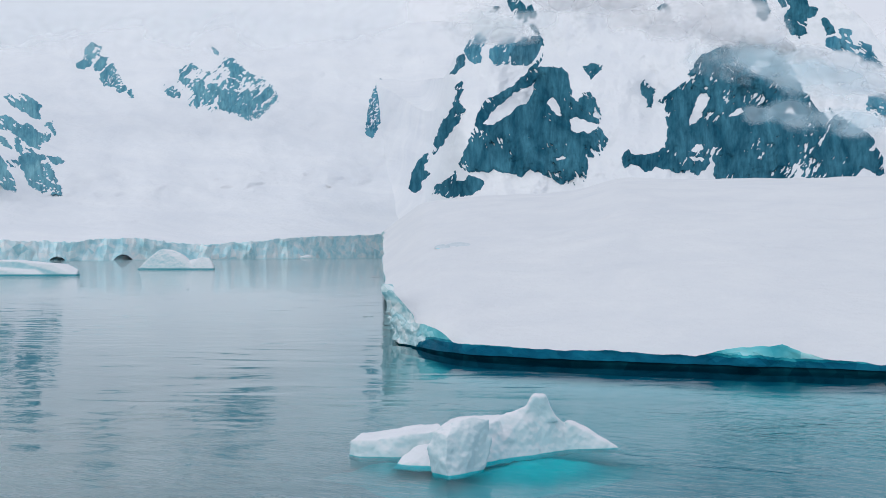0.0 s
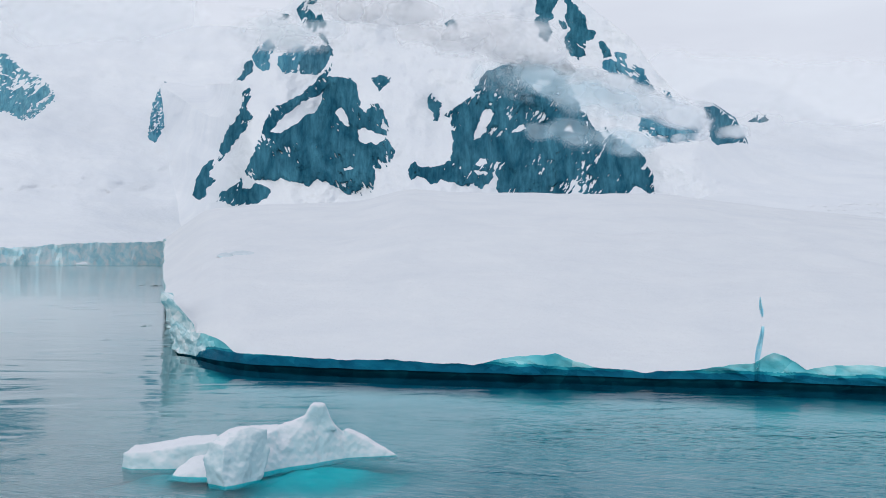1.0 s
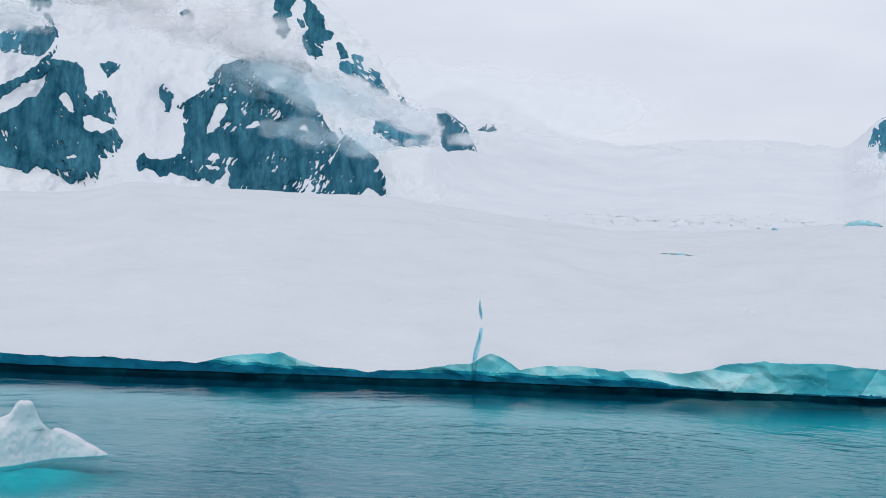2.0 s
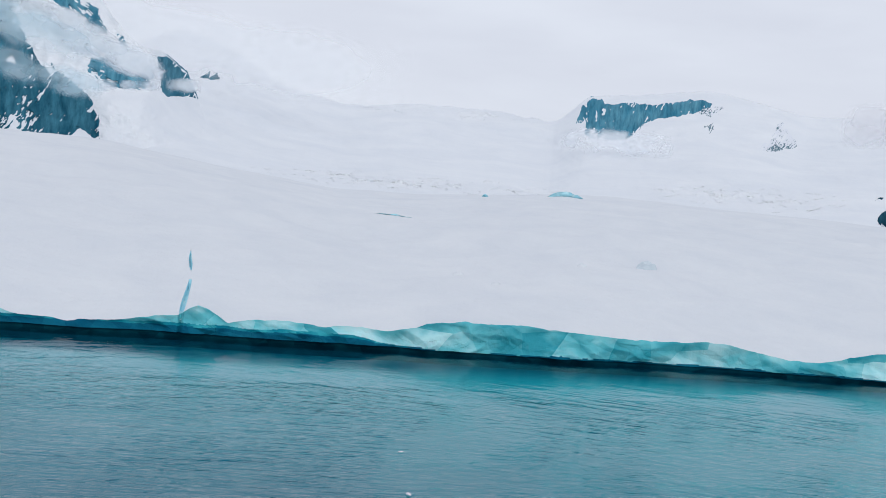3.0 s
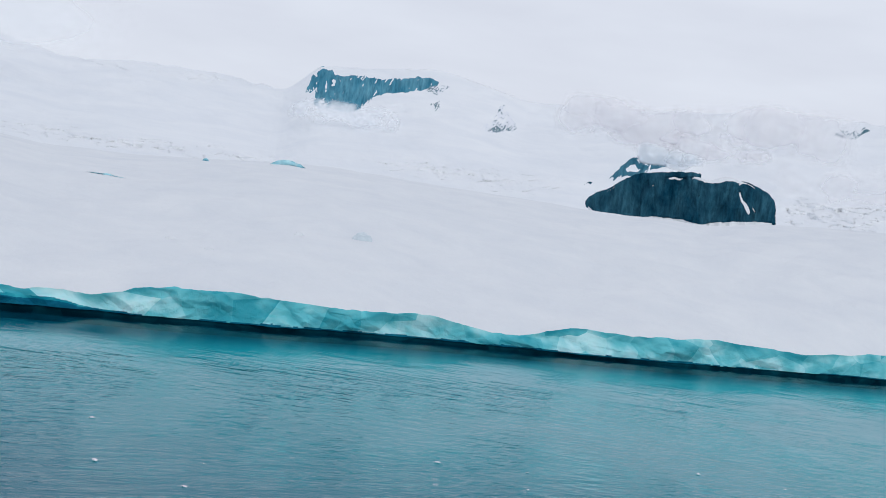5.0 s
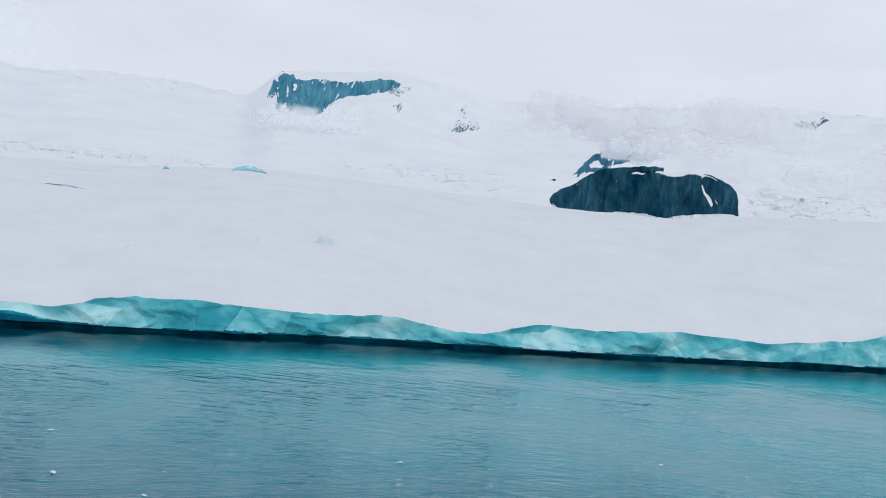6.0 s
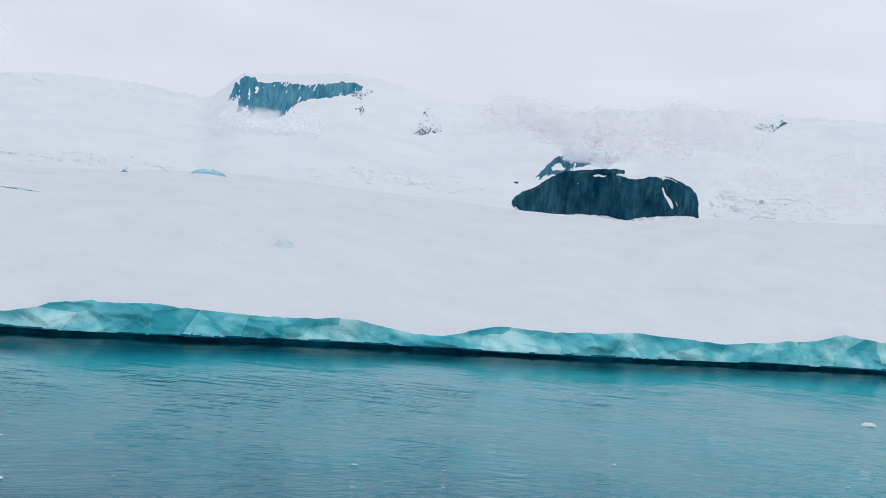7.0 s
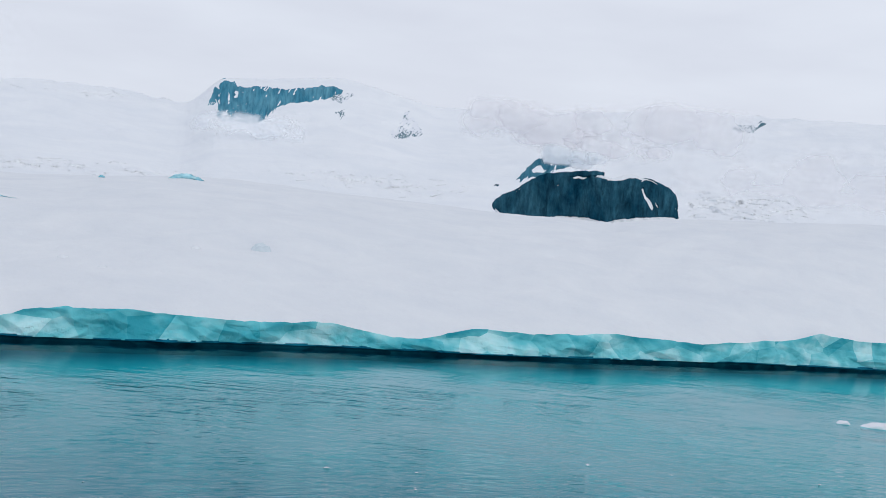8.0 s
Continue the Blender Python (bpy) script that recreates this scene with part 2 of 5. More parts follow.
    l.new(span(spot.outputs["X"], -30, 20, 0.0, 1.0), tint.inputs["Fac"])
    l.new(tint.outputs[0], gl.inputs["Color"])
    tr.inputs["Color"].default_value = (0.62, 0.92, 0.96, 1)
    # reflections strengthened by hand towards the west through a raised index
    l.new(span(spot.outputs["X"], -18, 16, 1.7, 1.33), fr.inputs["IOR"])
    l.new(prev, gl.inputs["Normal"])
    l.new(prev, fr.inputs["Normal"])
    # reflections weakened by hand: round the iceberg, along the ice front, in the east
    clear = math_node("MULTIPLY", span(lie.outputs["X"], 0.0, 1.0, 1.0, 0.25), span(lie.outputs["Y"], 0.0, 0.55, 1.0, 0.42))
    east_dip = math_node("MULTIPLY", math_node("MULTIPLY_ADD", span(spot.outputs["X"], -26, 12, 0.0, 1.0), 0.5, span(math_node("MULTIPLY_ADD", spot.outputs["Y"], -0.55, spot.outputs["X"]), -22, 18, 0.0, 0.5)), span(dist.outputs["Value"], 220, 420, 1.0, 0.0))
    gloss = math_node("MULTIPLY", clear, math_node("MULTIPLY_ADD", east_dip, -0.16, 1.0))
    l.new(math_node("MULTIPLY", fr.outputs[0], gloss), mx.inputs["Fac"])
    l.new(tr.outputs[0], mx.inputs[1])
    l.new(gl.outputs[0], mx.inputs[2])
    l.new(mx.outputs[0], n["Material Output"].inputs["Surface"])
    return m


CALM = 0.26  # share of the ripples left far from the open middle of the bay
WAVES = ((1.0, 2.6, -6, 0.17, 1.5, 0.17), (0.6, 3.8, -22, 0.55, 2.0, 0.07), (0.6, 3.4, -34, 1.4, 1.5, 0.05), (0.8, 3.6, -63, 0.55, 1.5, 0.17))
WATER = water_material()


def deep_material():
    """Silt-laden water of the bay; the ice front's dark reflection is painted along its foot."""
    m, n, l, b = material("silty_deep_water")
    v = coords(n, l, (1, 1, 1))
    a = noise_tex(n, l, v, 0.03, 3)
    uv, where, dark_strip = n.new("ShaderNodeTexCoord"), n.new("ShaderNodeSeparateXYZ"), n.new("ShaderNodeMixRGB")
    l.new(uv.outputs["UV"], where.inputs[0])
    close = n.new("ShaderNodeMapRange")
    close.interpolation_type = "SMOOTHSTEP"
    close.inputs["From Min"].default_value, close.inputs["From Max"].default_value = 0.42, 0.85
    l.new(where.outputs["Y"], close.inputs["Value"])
    l.new(close.outputs[0], dark_strip.inputs["Fac"])
    # paler towards the western fjord: missing mirror brightness put into the colour
    spot, west, mix = n.new("ShaderNodeSeparateXYZ"), n.new("ShaderNodeMapRange"), n.new("ShaderNodeMixRGB")
    l.new(v, spot.inputs[0])
    west.interpolation_type = "SMOOTHSTEP"
    west.inputs["From Min"].default_value, west.inputs["From Max"].default_value = 6, -30
    l.new(spot.outputs["X"], west.inputs["Value"])
    l.new(west.outputs[0], mix.inputs["Fac"])
    # darker in the middle of the bay
    dist, wide, teal = n.new("ShaderNodeVectorMath"), n.new("ShaderNodeMapRange"), n.new("ShaderNodeMixRGB")
    dist.operation = "LENGTH"
    l.new(v, dist.inputs[0])
    wide.interpolation_type = "SMOOTHSTEP"
    wide.inputs["From Min"].default_value, wide.inputs["From Max"].default_value = 55, 120
    l.new(dist.outputs["Value"], wide.inputs["Value"])
    l.new(wide.outputs[0], teal.inputs["Fac"])
    l.new(ramp(n, l, a, ((0.3, (0.010, 0.20, 0.265)), (0.7, (0.014, 0.26, 0.325)))), teal.inputs[1])
    l.new(ramp(n, l, a, ((0.3, (0.014, 0.380, 0.415)), (0.7, (0.026, 0.460, 0.490)))), teal.inputs[2])
    l.new(teal.outputs[0], mix.inputs[1])
    l.new(ramp(n, l, a, ((0.3, (0.18, 0.34, 0.36)), (0.7, (0.23, 0.40, 0.415)))), mix.inputs[2])
    l.new(mix.outputs[0], dark_strip.inputs[1])
    # colour of the painted reflection
    dark_strip.inputs[2].default_value = (0.001, 0.085, 0.130, 1)
    l.new(dark_strip.outputs[0], b.inputs["Base Color"])
    b.inputs["Roughness"].default_value = 1.0
    b.inputs["Specular IOR Level"].default_value = 0.0
    return m


DEEP = deep_material()


def mist_material(name, density, size, tone=(0.95, 0.97, 0.99)):
    """Soft cloud: thickest along its middle, its rim eaten away in billows of several sizes."""
    m, n, l, b = material(name)
    n.remove(b)
    tc = n.new("ShaderNodeTexCoord")
    sep = n.new("ShaderNodeSeparateXYZ")
    l.new(tc.outputs["UV"], sep.inputs[0])

    def math_node(op, x, y=None, z=None):
        q = n.new("ShaderNodeMath")
        q.operation = op
        for k, val in enumerate((x, y, z)):
            if val is None:
                continue
            if isinstance(val, (int, float)):
                q.inputs[k].default_value = val
            else:
                l.new(val, q.inputs[k])
        return q.outputs[0]

    rim = None
    for axis in ("X", "Y"):
        s = sep.outputs[axis]
        hump = math_node("MULTIPLY", math_node("MULTIPLY", s, math_node("SUBTRACT", 1.0, s)), 4.0)
        hump = math_node("POWER", hump, 0.6) if axis == "X" else hump
        rim = hump if rim is None else math_node("MULTIPLY", rim, hump)
    billow = noise_tex(n, l, coords(n, l, (1, 1, 1.3)), 1 / size, 3, 0.46, 0.35)
    eaten = math_node("MULTIPLY_ADD", math_node("SUBTRACT", billow, 0.5), 2.6, math_node("MULTIPLY_ADD", rim, 1.15, -0.20))
    soft = n.new("ShaderNodeMapRange")
    soft.interpolation_type = "SMOOTHSTEP"
    soft.inputs["From Max"].default_value, soft.inputs["To Max"].default_value = 1.0, density
    l.new(eaten, soft.inputs["Value"])
    edge = n.new("ShaderNodeMapRange")
    edge.interpolation_type = "SMOOTHSTEP"
    edge.inputs["From Max"].default_value = 0.6
    l.new(rim, edge.inputs["Value"])
    alpha = math_node("MULTIPLY", soft.outputs[0], edge.outputs[0])
    tr, df, tl = n.new("ShaderNodeBsdfTransparent"), n.new("ShaderNodeBsdfDiffuse"), n.new("ShaderNodeBsdfTranslucent")
    both, mx = n.new("ShaderNodeMixShader"), n.new("ShaderNodeMixShader")
    df.inputs["Color"].default_value = tl.inputs["Color"].default_value = (*tone, 1)
    l.new(df.outputs[0], both.inputs[1])
    l.new(tl.outputs[0], both.inputs[2])
    l.new(alpha, mx.inputs["Fac"])
    l.new(tr.outputs[0], mx.inputs[1])
    l.new(both.outputs[0], mx.inputs[2])
    l.new(mx.outputs[0], n["Material Output"].inputs["Surface"])
    return m


# ---- shape helpers ----
def smooth(t):
    t = np.clip(t, 0, 1)
    return t * t * (3 - 2 * t)


def vnoise(x, y, seed=0):
    """Smooth lattice noise in -1..1 on arrays."""
    x, y = np.asarray(x, float), np.asarray(y, float)
    xi, yi = np.floor(x), np.floor(y)
    fx, fy = smooth(x - xi), smooth(y - yi)

    def h(a, b):
        s = np.sin(a * 127.1 + b * 311.7 + seed * 74.7) * 43758.5453
        return (s - np.floor(s)) * 2 - 1

    return (h(xi, yi) * (1 - fx) + h(xi + 1, yi) * fx) * (1 - fy) + (h(xi, yi + 1) * (1 - fx) + h(xi + 1, yi + 1) * fx) * fy


def fbm(x, y, octaves=4, seed=0, gain=0.5):
    total, amp, f = 0.0, 1.0, 1.0
    for k in range(octaves):
        total = total + amp * vnoise(x * f + 17.3 * k, y * f - 9.1 * k, seed + k)
        amp, f = amp * gain, f * 2.03
    return total


def crags(x, y, octaves=4, seed=0):
    """Ridged noise, 0..1 or so."""
    total, amp, f = 0.0, 0.6, 1.0
    for k in range(octaves):
        total = total + amp * (1 - np.abs(vnoise(x * f + 5.7 * k, y * f + 3.1 * k, seed + k)) * 1.6)
        amp, f = amp * 0.5, f * 2.1
    return total


def table(rows, x):
    """A smoothed run through (x, value) rows."""
    a = np.array(rows, float)
    w = 0.25 * np.min(np.diff(a[:, 0]))
    x = np.asarray(x, float)
    return (np.interp(x - w, a[:, 0], a[:, 1]) + 2 * np.interp(x, a[:, 0], a[:, 1]) + np.interp(x + w, a[:, 0], a[:, 1])) / 4


def around(az, r, z):
    """Bearing in degrees clockwise from north and range to places."""
    a = np.radians(az)
    return np.stack([r * np.sin(a), r * np.cos(a), z + 0 * r], axis=-1)


def rise(r, el):
    return EYE_Z + r * np.tan(np.radians(el))


def grid_object(name, pts, mats, parent=None, keep=None, slots=None, sharp=False, uv=None):
    rows, cols = pts.shape[:2]
    idx = np.arange(rows * cols).reshape(rows, cols)
    faces = np.stack([idx[:-1, :-1], idx[:-1, 1:], idx[1:, 1:], idx[1:, :-1]], axis=-1).reshape(-1, 4)
    pick = np.ones(len(faces), bool)
    if keep is not None:
        k = keep[:-1, :-1] | keep[:-1, 1:] | keep[1:, 1:] | keep[1:, :-1]
        pick = k.reshape(-1)
        faces = faces[pick]
    used, inv = np.unique(faces, return_inverse=True)
    verts, faces = pts.reshape(-1, 3)[used], inv.reshape(-1, 4)
    me = bpy.data.meshes.new(name)
    me.from_pydata(verts.tolist(), [], faces.tolist())
    for mt in mats if isinstance(mats, (list, tuple)) else [mats]:
        me.materials.append(mt)
    me.polygons.foreach_set("use_smooth", np.full(len(faces), not sharp))
    if slots is not None:
        me.polygons.foreach_set("material_index", slots.reshape(-1)[pick].astype(np.int32))
    if uv is not None:
        layer = me.uv_layers.new(name="UVMap")
        layer.data.foreach_set("uv", uv.reshape(-1, 2)[used][faces.reshape(-1)].reshape(-1).astype(np.float32))
    me.update()
    ob = new(name, me)
    if parent:
        ob.parent = parent
    return ob


def outline_field(outline, a, e):
    """Signed distance in degrees to an outline of (bearing, elevation): positive inside."""
    p = np.array(outline, float)
    best, inside = np.full(a.shape, 1e9), np.zeros(a.shape, bool)
    for (x0, y0), (x1, y1) in zip(p, np.roll(p, -1, axis=0)):
        dx, dy = x1 - x0, y1 - y0
        t = np.clip(((a - x0) * dx + (e - y0) * dy) / (dx * dx + dy * dy + 1e-12), 0, 1)
        best = np.minimum(best, np.hypot(a - x0 - t * dx, e - y0 - t * dy))
        if dy:
            inside ^= ((y0 > e) != (y1 > e)) & (a < x0 + dx * (e - y0) / dy)
    return np.where(inside, best, -best)


def facets(u, v, seed=0, tilt=1.0):
    """Broken planes: each cell of an uneven net has its own offset and slant."""
    ui, vi = np.floor(u), np.floor(v)
    best, out = np.full(u.shape, 1e9), np.zeros(u.shape)

    def h(a, b, k):
        s = np.sin(a * 157.3 + b * 271.9 + (seed + k) * 83.1) * 43758.5453
        return s - np.floor(s)

    for du in (-1, 0, 1):
        for dv in (-1, 0, 1):
            a, b = ui + du, vi + dv
            cu, cv = a + h(a, b, 1), b + h(a, b, 2)
            d = (u - cu) ** 2 + (v - cv) ** 2
            val = (h(a, b, 3) - 0.5) + tilt * ((u - cu) * (h(a, b, 4) - 0.5) + (v - cv) * (h(a, b, 5) - 0.5)) * 2
            out = np.where(d < best, val, out)
            best = np.minimum(best, d)
    return out


def planes(u, v, seed=0):
    """Flat broken planes that meet at sharp edges, -1..1."""
    s = (u + v) * 0.366
    i, j = np.floor(u + s), np.floor(v + s)
    t = (i + j) * 0.211325
    x, y = u - i + t, v - j + t
    low = x > y
    i1, j1 = np.where(low, 1, 0), np.where(low, 0, 1)

    def h(a, b):
        w = np.sin(a * 157.3 + b * 271.9 + seed * 83.1) * 43758.5453
        return (w - np.floor(w)) * 2 - 1

    # barycentric weights in the skewed triangle
    a, b = u + s - i, v + s - j
    w1 = np.where(low, a - b, b - a)
    w2 = np.minimum(a, b)
    return h(i, j) * (1 - w1 - w2) + h(i + i1, j + j1) * w1 + h(i + 1, j + 1) * w2


def eased(rows, x, reach=2.0):
    """table(), averaged over a reach of bearing."""
    xs = np.linspace(rows[0][0] - reach, rows[-1][0] + reach, 5000)
    ys = sum(table(rows, xs + reach * k / 20) for k in range(-20, 21)) / 41
    return np.interp(x, xs, ys)


SHORE = ((-2.6, 188), (-2.4, 186), (-1.1, 175), (-0.2, 167.5), (0.84, 161), (3, 157), (5.8, 153.5), (10, 150.5), (16, 148.5), (21, 148), (26, 149.5), (31, 150), (35, 152.5), (40, 154.5), (43.4, 158), (46, 161.5), (52, 171), (57, 178), (64.5, 194), (70.7, 216), (78, 250), (95, 330), (115, 460), (135, 700))
LIP = ((-2.6, 9.9), (-2.4, 9.4), (-1.9, 7.6), (-1.5, 5.7), (-1.33, 5.0), (-1.24, 3.7), (-0.8, 3.65), (-0.15, 3.2), (0.25, 2.7), (0.62, 1.85), (1.6, 1.7), (5.8, 1.65), (8, 1.85), (10, 1.5), (12.5, 1.6), (14.2, 2.6), (16.5, 3.3), (17.5, 2.25), (18.7, 1.65), (20.9, 1.25), (22.5, 1.55), (23.8, 1.9), (25.2, 2.4), (26.1, 2.75), (26.5, 3.5), (27, 3.95), (27.6, 3.6), (28.5, 2.2), (29.7, 2.75), (31, 2.9), (32.5, 2.5), (35, 2.7), (36.4, 2.5), (37.8, 3.15), (38.3, 3.8), (39.2, 4.3), (41, 4.55), (43.4, 4.5), (47.5, 3.7), (52.7, 4.0), (55.9, 2.45), (57.2, 2.3), (60, 4.5), (62.6, 4.0), (66.7, 4.7), (70.6, 3.6), (74.7, 5.4), (75.8, 6.9), (77.3, 5.9), (135, 9))
NOTCH = ((-2.6, 0.2), (-0.6, 0.3), (0.8, 0.55), (36, 0.55), (48, 0.45), (57, 0.5), (60, 0.35), (68, 0.45), (72, 0.7), (78, 0.35), (135, 0.4))
CREST = ((-2.6, 0.5), (-1.2, 2.3), (2.1, 2.6), (6, 2.75), (7, 2.95), (9, 3.45), (11, 3.3), (13.4, 3.25), (21.2, 3.2), (24, 2.95), (32.8, 2.1), (36.4, 2.15), (44, 2.78), (47, 2.82), (53, 2.7), (57.5, 2.52), (59.4, 2.42), (61.3, 2.42), (62.5, 2.48), (64.8, 2.36), (66.5, 2.6), (68.3, 2.85), (77, 3.3), (100, 3.2), (135, 2.5))
CREST_R = 400.0
SPLIT_AZ = 26.3  # a crack runs up the snow from the front


# ---- the water ----
def sheet(name, z, mat, label, category):
    """A round sheet to the horizon; its map holds the weak-mirror patch at the iceberg and the painted dark strip along
    the ice front.
    """
    a = np.linspace(-180, 180, 721)
    r = np.concatenate([np.linspace(0.0, 60, 25), np.linspace(62, 240, 90), np.geomspace(250, 4900, 30)])
    A, R = np.meshgrid(a, r)
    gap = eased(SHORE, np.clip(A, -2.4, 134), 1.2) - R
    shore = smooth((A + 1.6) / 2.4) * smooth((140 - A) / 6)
    # dark strip before the ice: the front's reflection painted in, as wide as that reflection reaches
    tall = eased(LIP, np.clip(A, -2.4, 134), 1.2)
    front_strip = np.clip(1 - gap / (R * tall / (15 + tall) + 15), 0, 1) * shore
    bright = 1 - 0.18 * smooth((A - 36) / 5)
    X, Y = R * np.sin(np.radians(A)), R * np.cos(np.radians(A))
    # patch round the iceberg where reflections are weakened by hand
    mirror_dip = np.exp(-(((X - 5.0) / 9.5) ** 2 + ((Y - 79.0) / 6.5) ** 2) ** 2)
    ob = grid_object(name, around(A, R, z + 0 * R), mat, uv=np.stack([mirror_dip, front_strip * bright], -1))
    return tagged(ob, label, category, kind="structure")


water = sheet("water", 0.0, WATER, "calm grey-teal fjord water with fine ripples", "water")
# added sheet close under the surface, in place of light scattered by the water
sheet("ground", -1.4, DEEP, "teal sheet under the water that carries its body colour", "seabed")


# ---- the near ice cap: front, dome ----
def lip_height(az):
    return table(LIP, az) + 0.13 * fbm(az * 2.85 / 2.2, az * 0, 4, 9) * smooth((az + 2.6) / 1.0)


def dome_height(az, r):
    rf, el = eased(SHORE, az, 1.2), eased(CREST, az, 0.7)
    zl, zm = lip_height(az), np.minimum(eased(LIP, az, 4.0), 4.5) - 0.3
    rc = np.maximum(CREST_R, rf * 1.5)
    zc = rise(rc, el)
    s = (r - rf) / (rc - rf)
    front = zm + (zc - zm) * (1 - (1 - np.clip(s, 0, 1)) ** 1.75) + (zl - zm) * np.exp(-np.maximum(r - rf, 0) / (2.0 + 1.5 * np.maximum(zl - zm, 0)))
    z = np.where(s < 1, front, zc + (r - rc) * np.tan(np.radians(el)) * 0.55)
    x, y = r * np.sin(np.radians(az)), r * np.cos(np.radians(az))
    far = 1 - 0.6 * smooth((r - 300) / 100)
    return z + smooth(s * 6) * far * (0.8 * fbm(x / 45, y / 45, 3, 3) + 0.42 * fbm(x / 12, y / 9, 4, 8))


def overhang(az, z):
    """The western tip leans out over the water."""
    return az - 0.042 * z * smooth((-1.2 - az) / 1.1)


def rim_wander(r):
    """The western rim is nibbled."""
    return 0.10 * fbm(r / 14, r * 0, 4, 19)


def split_line(r):
    """Bearing of the crack, its half width in degrees and depth, by range."""
    s = r - 149.5
    mid = SPLIT_AZ - 0.10 + 0.24 * smooth(s / 20) - 0.16 * smooth((s - 20) / 12)
    gone = smooth((s - 17.0) / 1.0) * (1 - smooth((s - 24.0) / 0.5))
    half = (0.055 + 0.06 * np.exp(-((s - 6) / 7) ** 2)) * (1 - gone) * (1 - smooth((s - 29) / 5))
    return mid, half


ice_cap = tagged(new("ice_cap"), "broad snow-covered ice cap ending in a low turquoise ice front", "ice cap", kind="structure")
az = np.unique(np.concatenate([np.linspace(-2.42, 100, 1500), np.linspace(100, 133, 120), np.linspace(25.7, 26.9, 130)]))
steps = np.concatenate([np.linspace(0, 1, 130) ** 1.6, 1 + np.linspace(0.03, 1, 40) ** 1.3 * 4])
rf = eased(SHORE, az, 1.2)
rr = rf[None, :] + steps[:, None] * (np.maximum(CREST_R, rf * 1.5) - rf)[None, :]
aa = np.broadcast_to(az, rr.shape)
zz = dome_height(aa, rr)
mid, half = split_line(rr)
cut = smooth((half - np.abs(aa - mid)) / 0.035 + 0.5) * (half > 0.01)
zz = zz - 0.8 * cut
pts = around(overhang(aa, table(LIP, aa)) + rim_wander(rr) * smooth((-1.9 - aa) / 0.5), rr, zz)
slots = (np.maximum(np.maximum(cut[:-1, :-1], cut[1:, 1:]), np.maximum(cut[1:, :-1], cut[:-1, 1:])) > 0.12).astype(int)
grid_object("snow_dome", pts, (SNOW, BLUE_ICE), ice_cap, slots=slots)

# the front: underwater foot, wave-cut notch, broken face, lip
# along the western flank first, then round the tip and along the shore
flank = np.linspace(520, 187, 170)
shore_az = np.concatenate([np.linspace(-2.42, 80, 4600), np.linspace(80.1, 133, 500)])
az = np.concatenate([np.full(170, -2.42), shore_az])
rf = np.concatenate([flank, eased(SHORE, shore_az, 1.2)])
zl = np.concatenate([dome_height(np.full(170, -2.42), flank) + 0.0, lip_height(shore_az)])
lip = table(LIP, az)
side = np.concatenate([np.full(170, 1.0), 1 - smooth((shore_az + 2.42) / 0.5)])
arc = np.concatenate([(flank[::-1] - 187)[::-1] * -1.0, (shore_az + 2.42) * 2.85])
rows = []
notch = np.minimum(table(NOTCH, az) * (0.92 + 0.08 * fbm(arc / 4, az * 0, 4, 5)), 0.9 * zl)
hollow = smooth(table(NOTCH, az) / 0.9)
for z0, back in ((-2.2, 0.5), (-1.2, 0.5), (-0.5, 0.6), (-0.03, 0.6), (0.3, 0.62), (0.55, 0.6), (0.8, 0.5), (0.95, 0.3)):
    rows.append((z0 * notch if z0 > 0 else z0 + 0 * az, back * np.where(z0 > -1, 0.25 + 0.75 * hollow, 1) - 0.3))
slit = np.exp(-((az - SPLIT_AZ + 0.1) / 0.09) ** 2)
tall = np.minimum(1, zl / 3.0)
for k in range(24):
    t = k / 23
    z = notch + 0.02 + (zl - notch) * t
    warp = 0.35 * fbm(arc / 7, z / 3, 3, 12)
    rag = smooth((-0.2 - az) / 0.8)
    broken = (0.95 * planes(arc / 5.5 + warp, z / 3.6 + warp, 31) + 0.55 * planes(arc / 2.6 + 0.5 * z + warp, z / 2.0 + warp, 47) + 0.11 * planes(arc / 1.1 - 0.4 * z + 2 * warp, z / 0.8, 45)
              + 0.08 * facets(arc / 2.8 + 1.5 * warp, z / 1.6 + warp, 48, 0.9) + 0.03 * fbm(arc / 0.9, z / 0.7, 4, 49, 0.6) + 0.40 * rag * planes(arc / 0.8, z / 0.9, 33) + 0.18 * rag * planes(arc / 0.3, z / 0.35, 34))
    rows.append((z, (0.55 * t - 0.25 * hollow * (1 - t) ** 2 - broken * (1 - t ** 3)) * tall - 0.55 * tall + 0.5 * slit - 0.02))
rows.append((zl - 0.06, 1.6 + 0 * az))
front = []
for z, inward in rows:
    a = overhang(az, lip * np.clip(z / np.maximum(zl, 0.5), 0, 1)) + np.degrees(inward * side / rf) + rim_wander(rf) * side + 0.62 * side * (1 - np.clip(z / np.maximum(zl, 0.5), 0, 1)) ** 1.3
    front.append(around(a, rf + inward * (1 - 0.7 * side), z))
front = np.stack(front)
ice_band = np.zeros((len(rows) - 1, len(az) - 1), int)
# notch and foot: undercut shade and the water's dimming painted dark
ice_band[:8] = 5
ice_band[8:, :169] = 3
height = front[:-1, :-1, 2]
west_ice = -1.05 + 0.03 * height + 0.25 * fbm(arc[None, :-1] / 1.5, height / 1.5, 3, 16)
ice_band[8:] = np.where((ice_band[8:] == 0) & (az[None, :-1] < west_ice[8:]), 3, ice_band[8:])
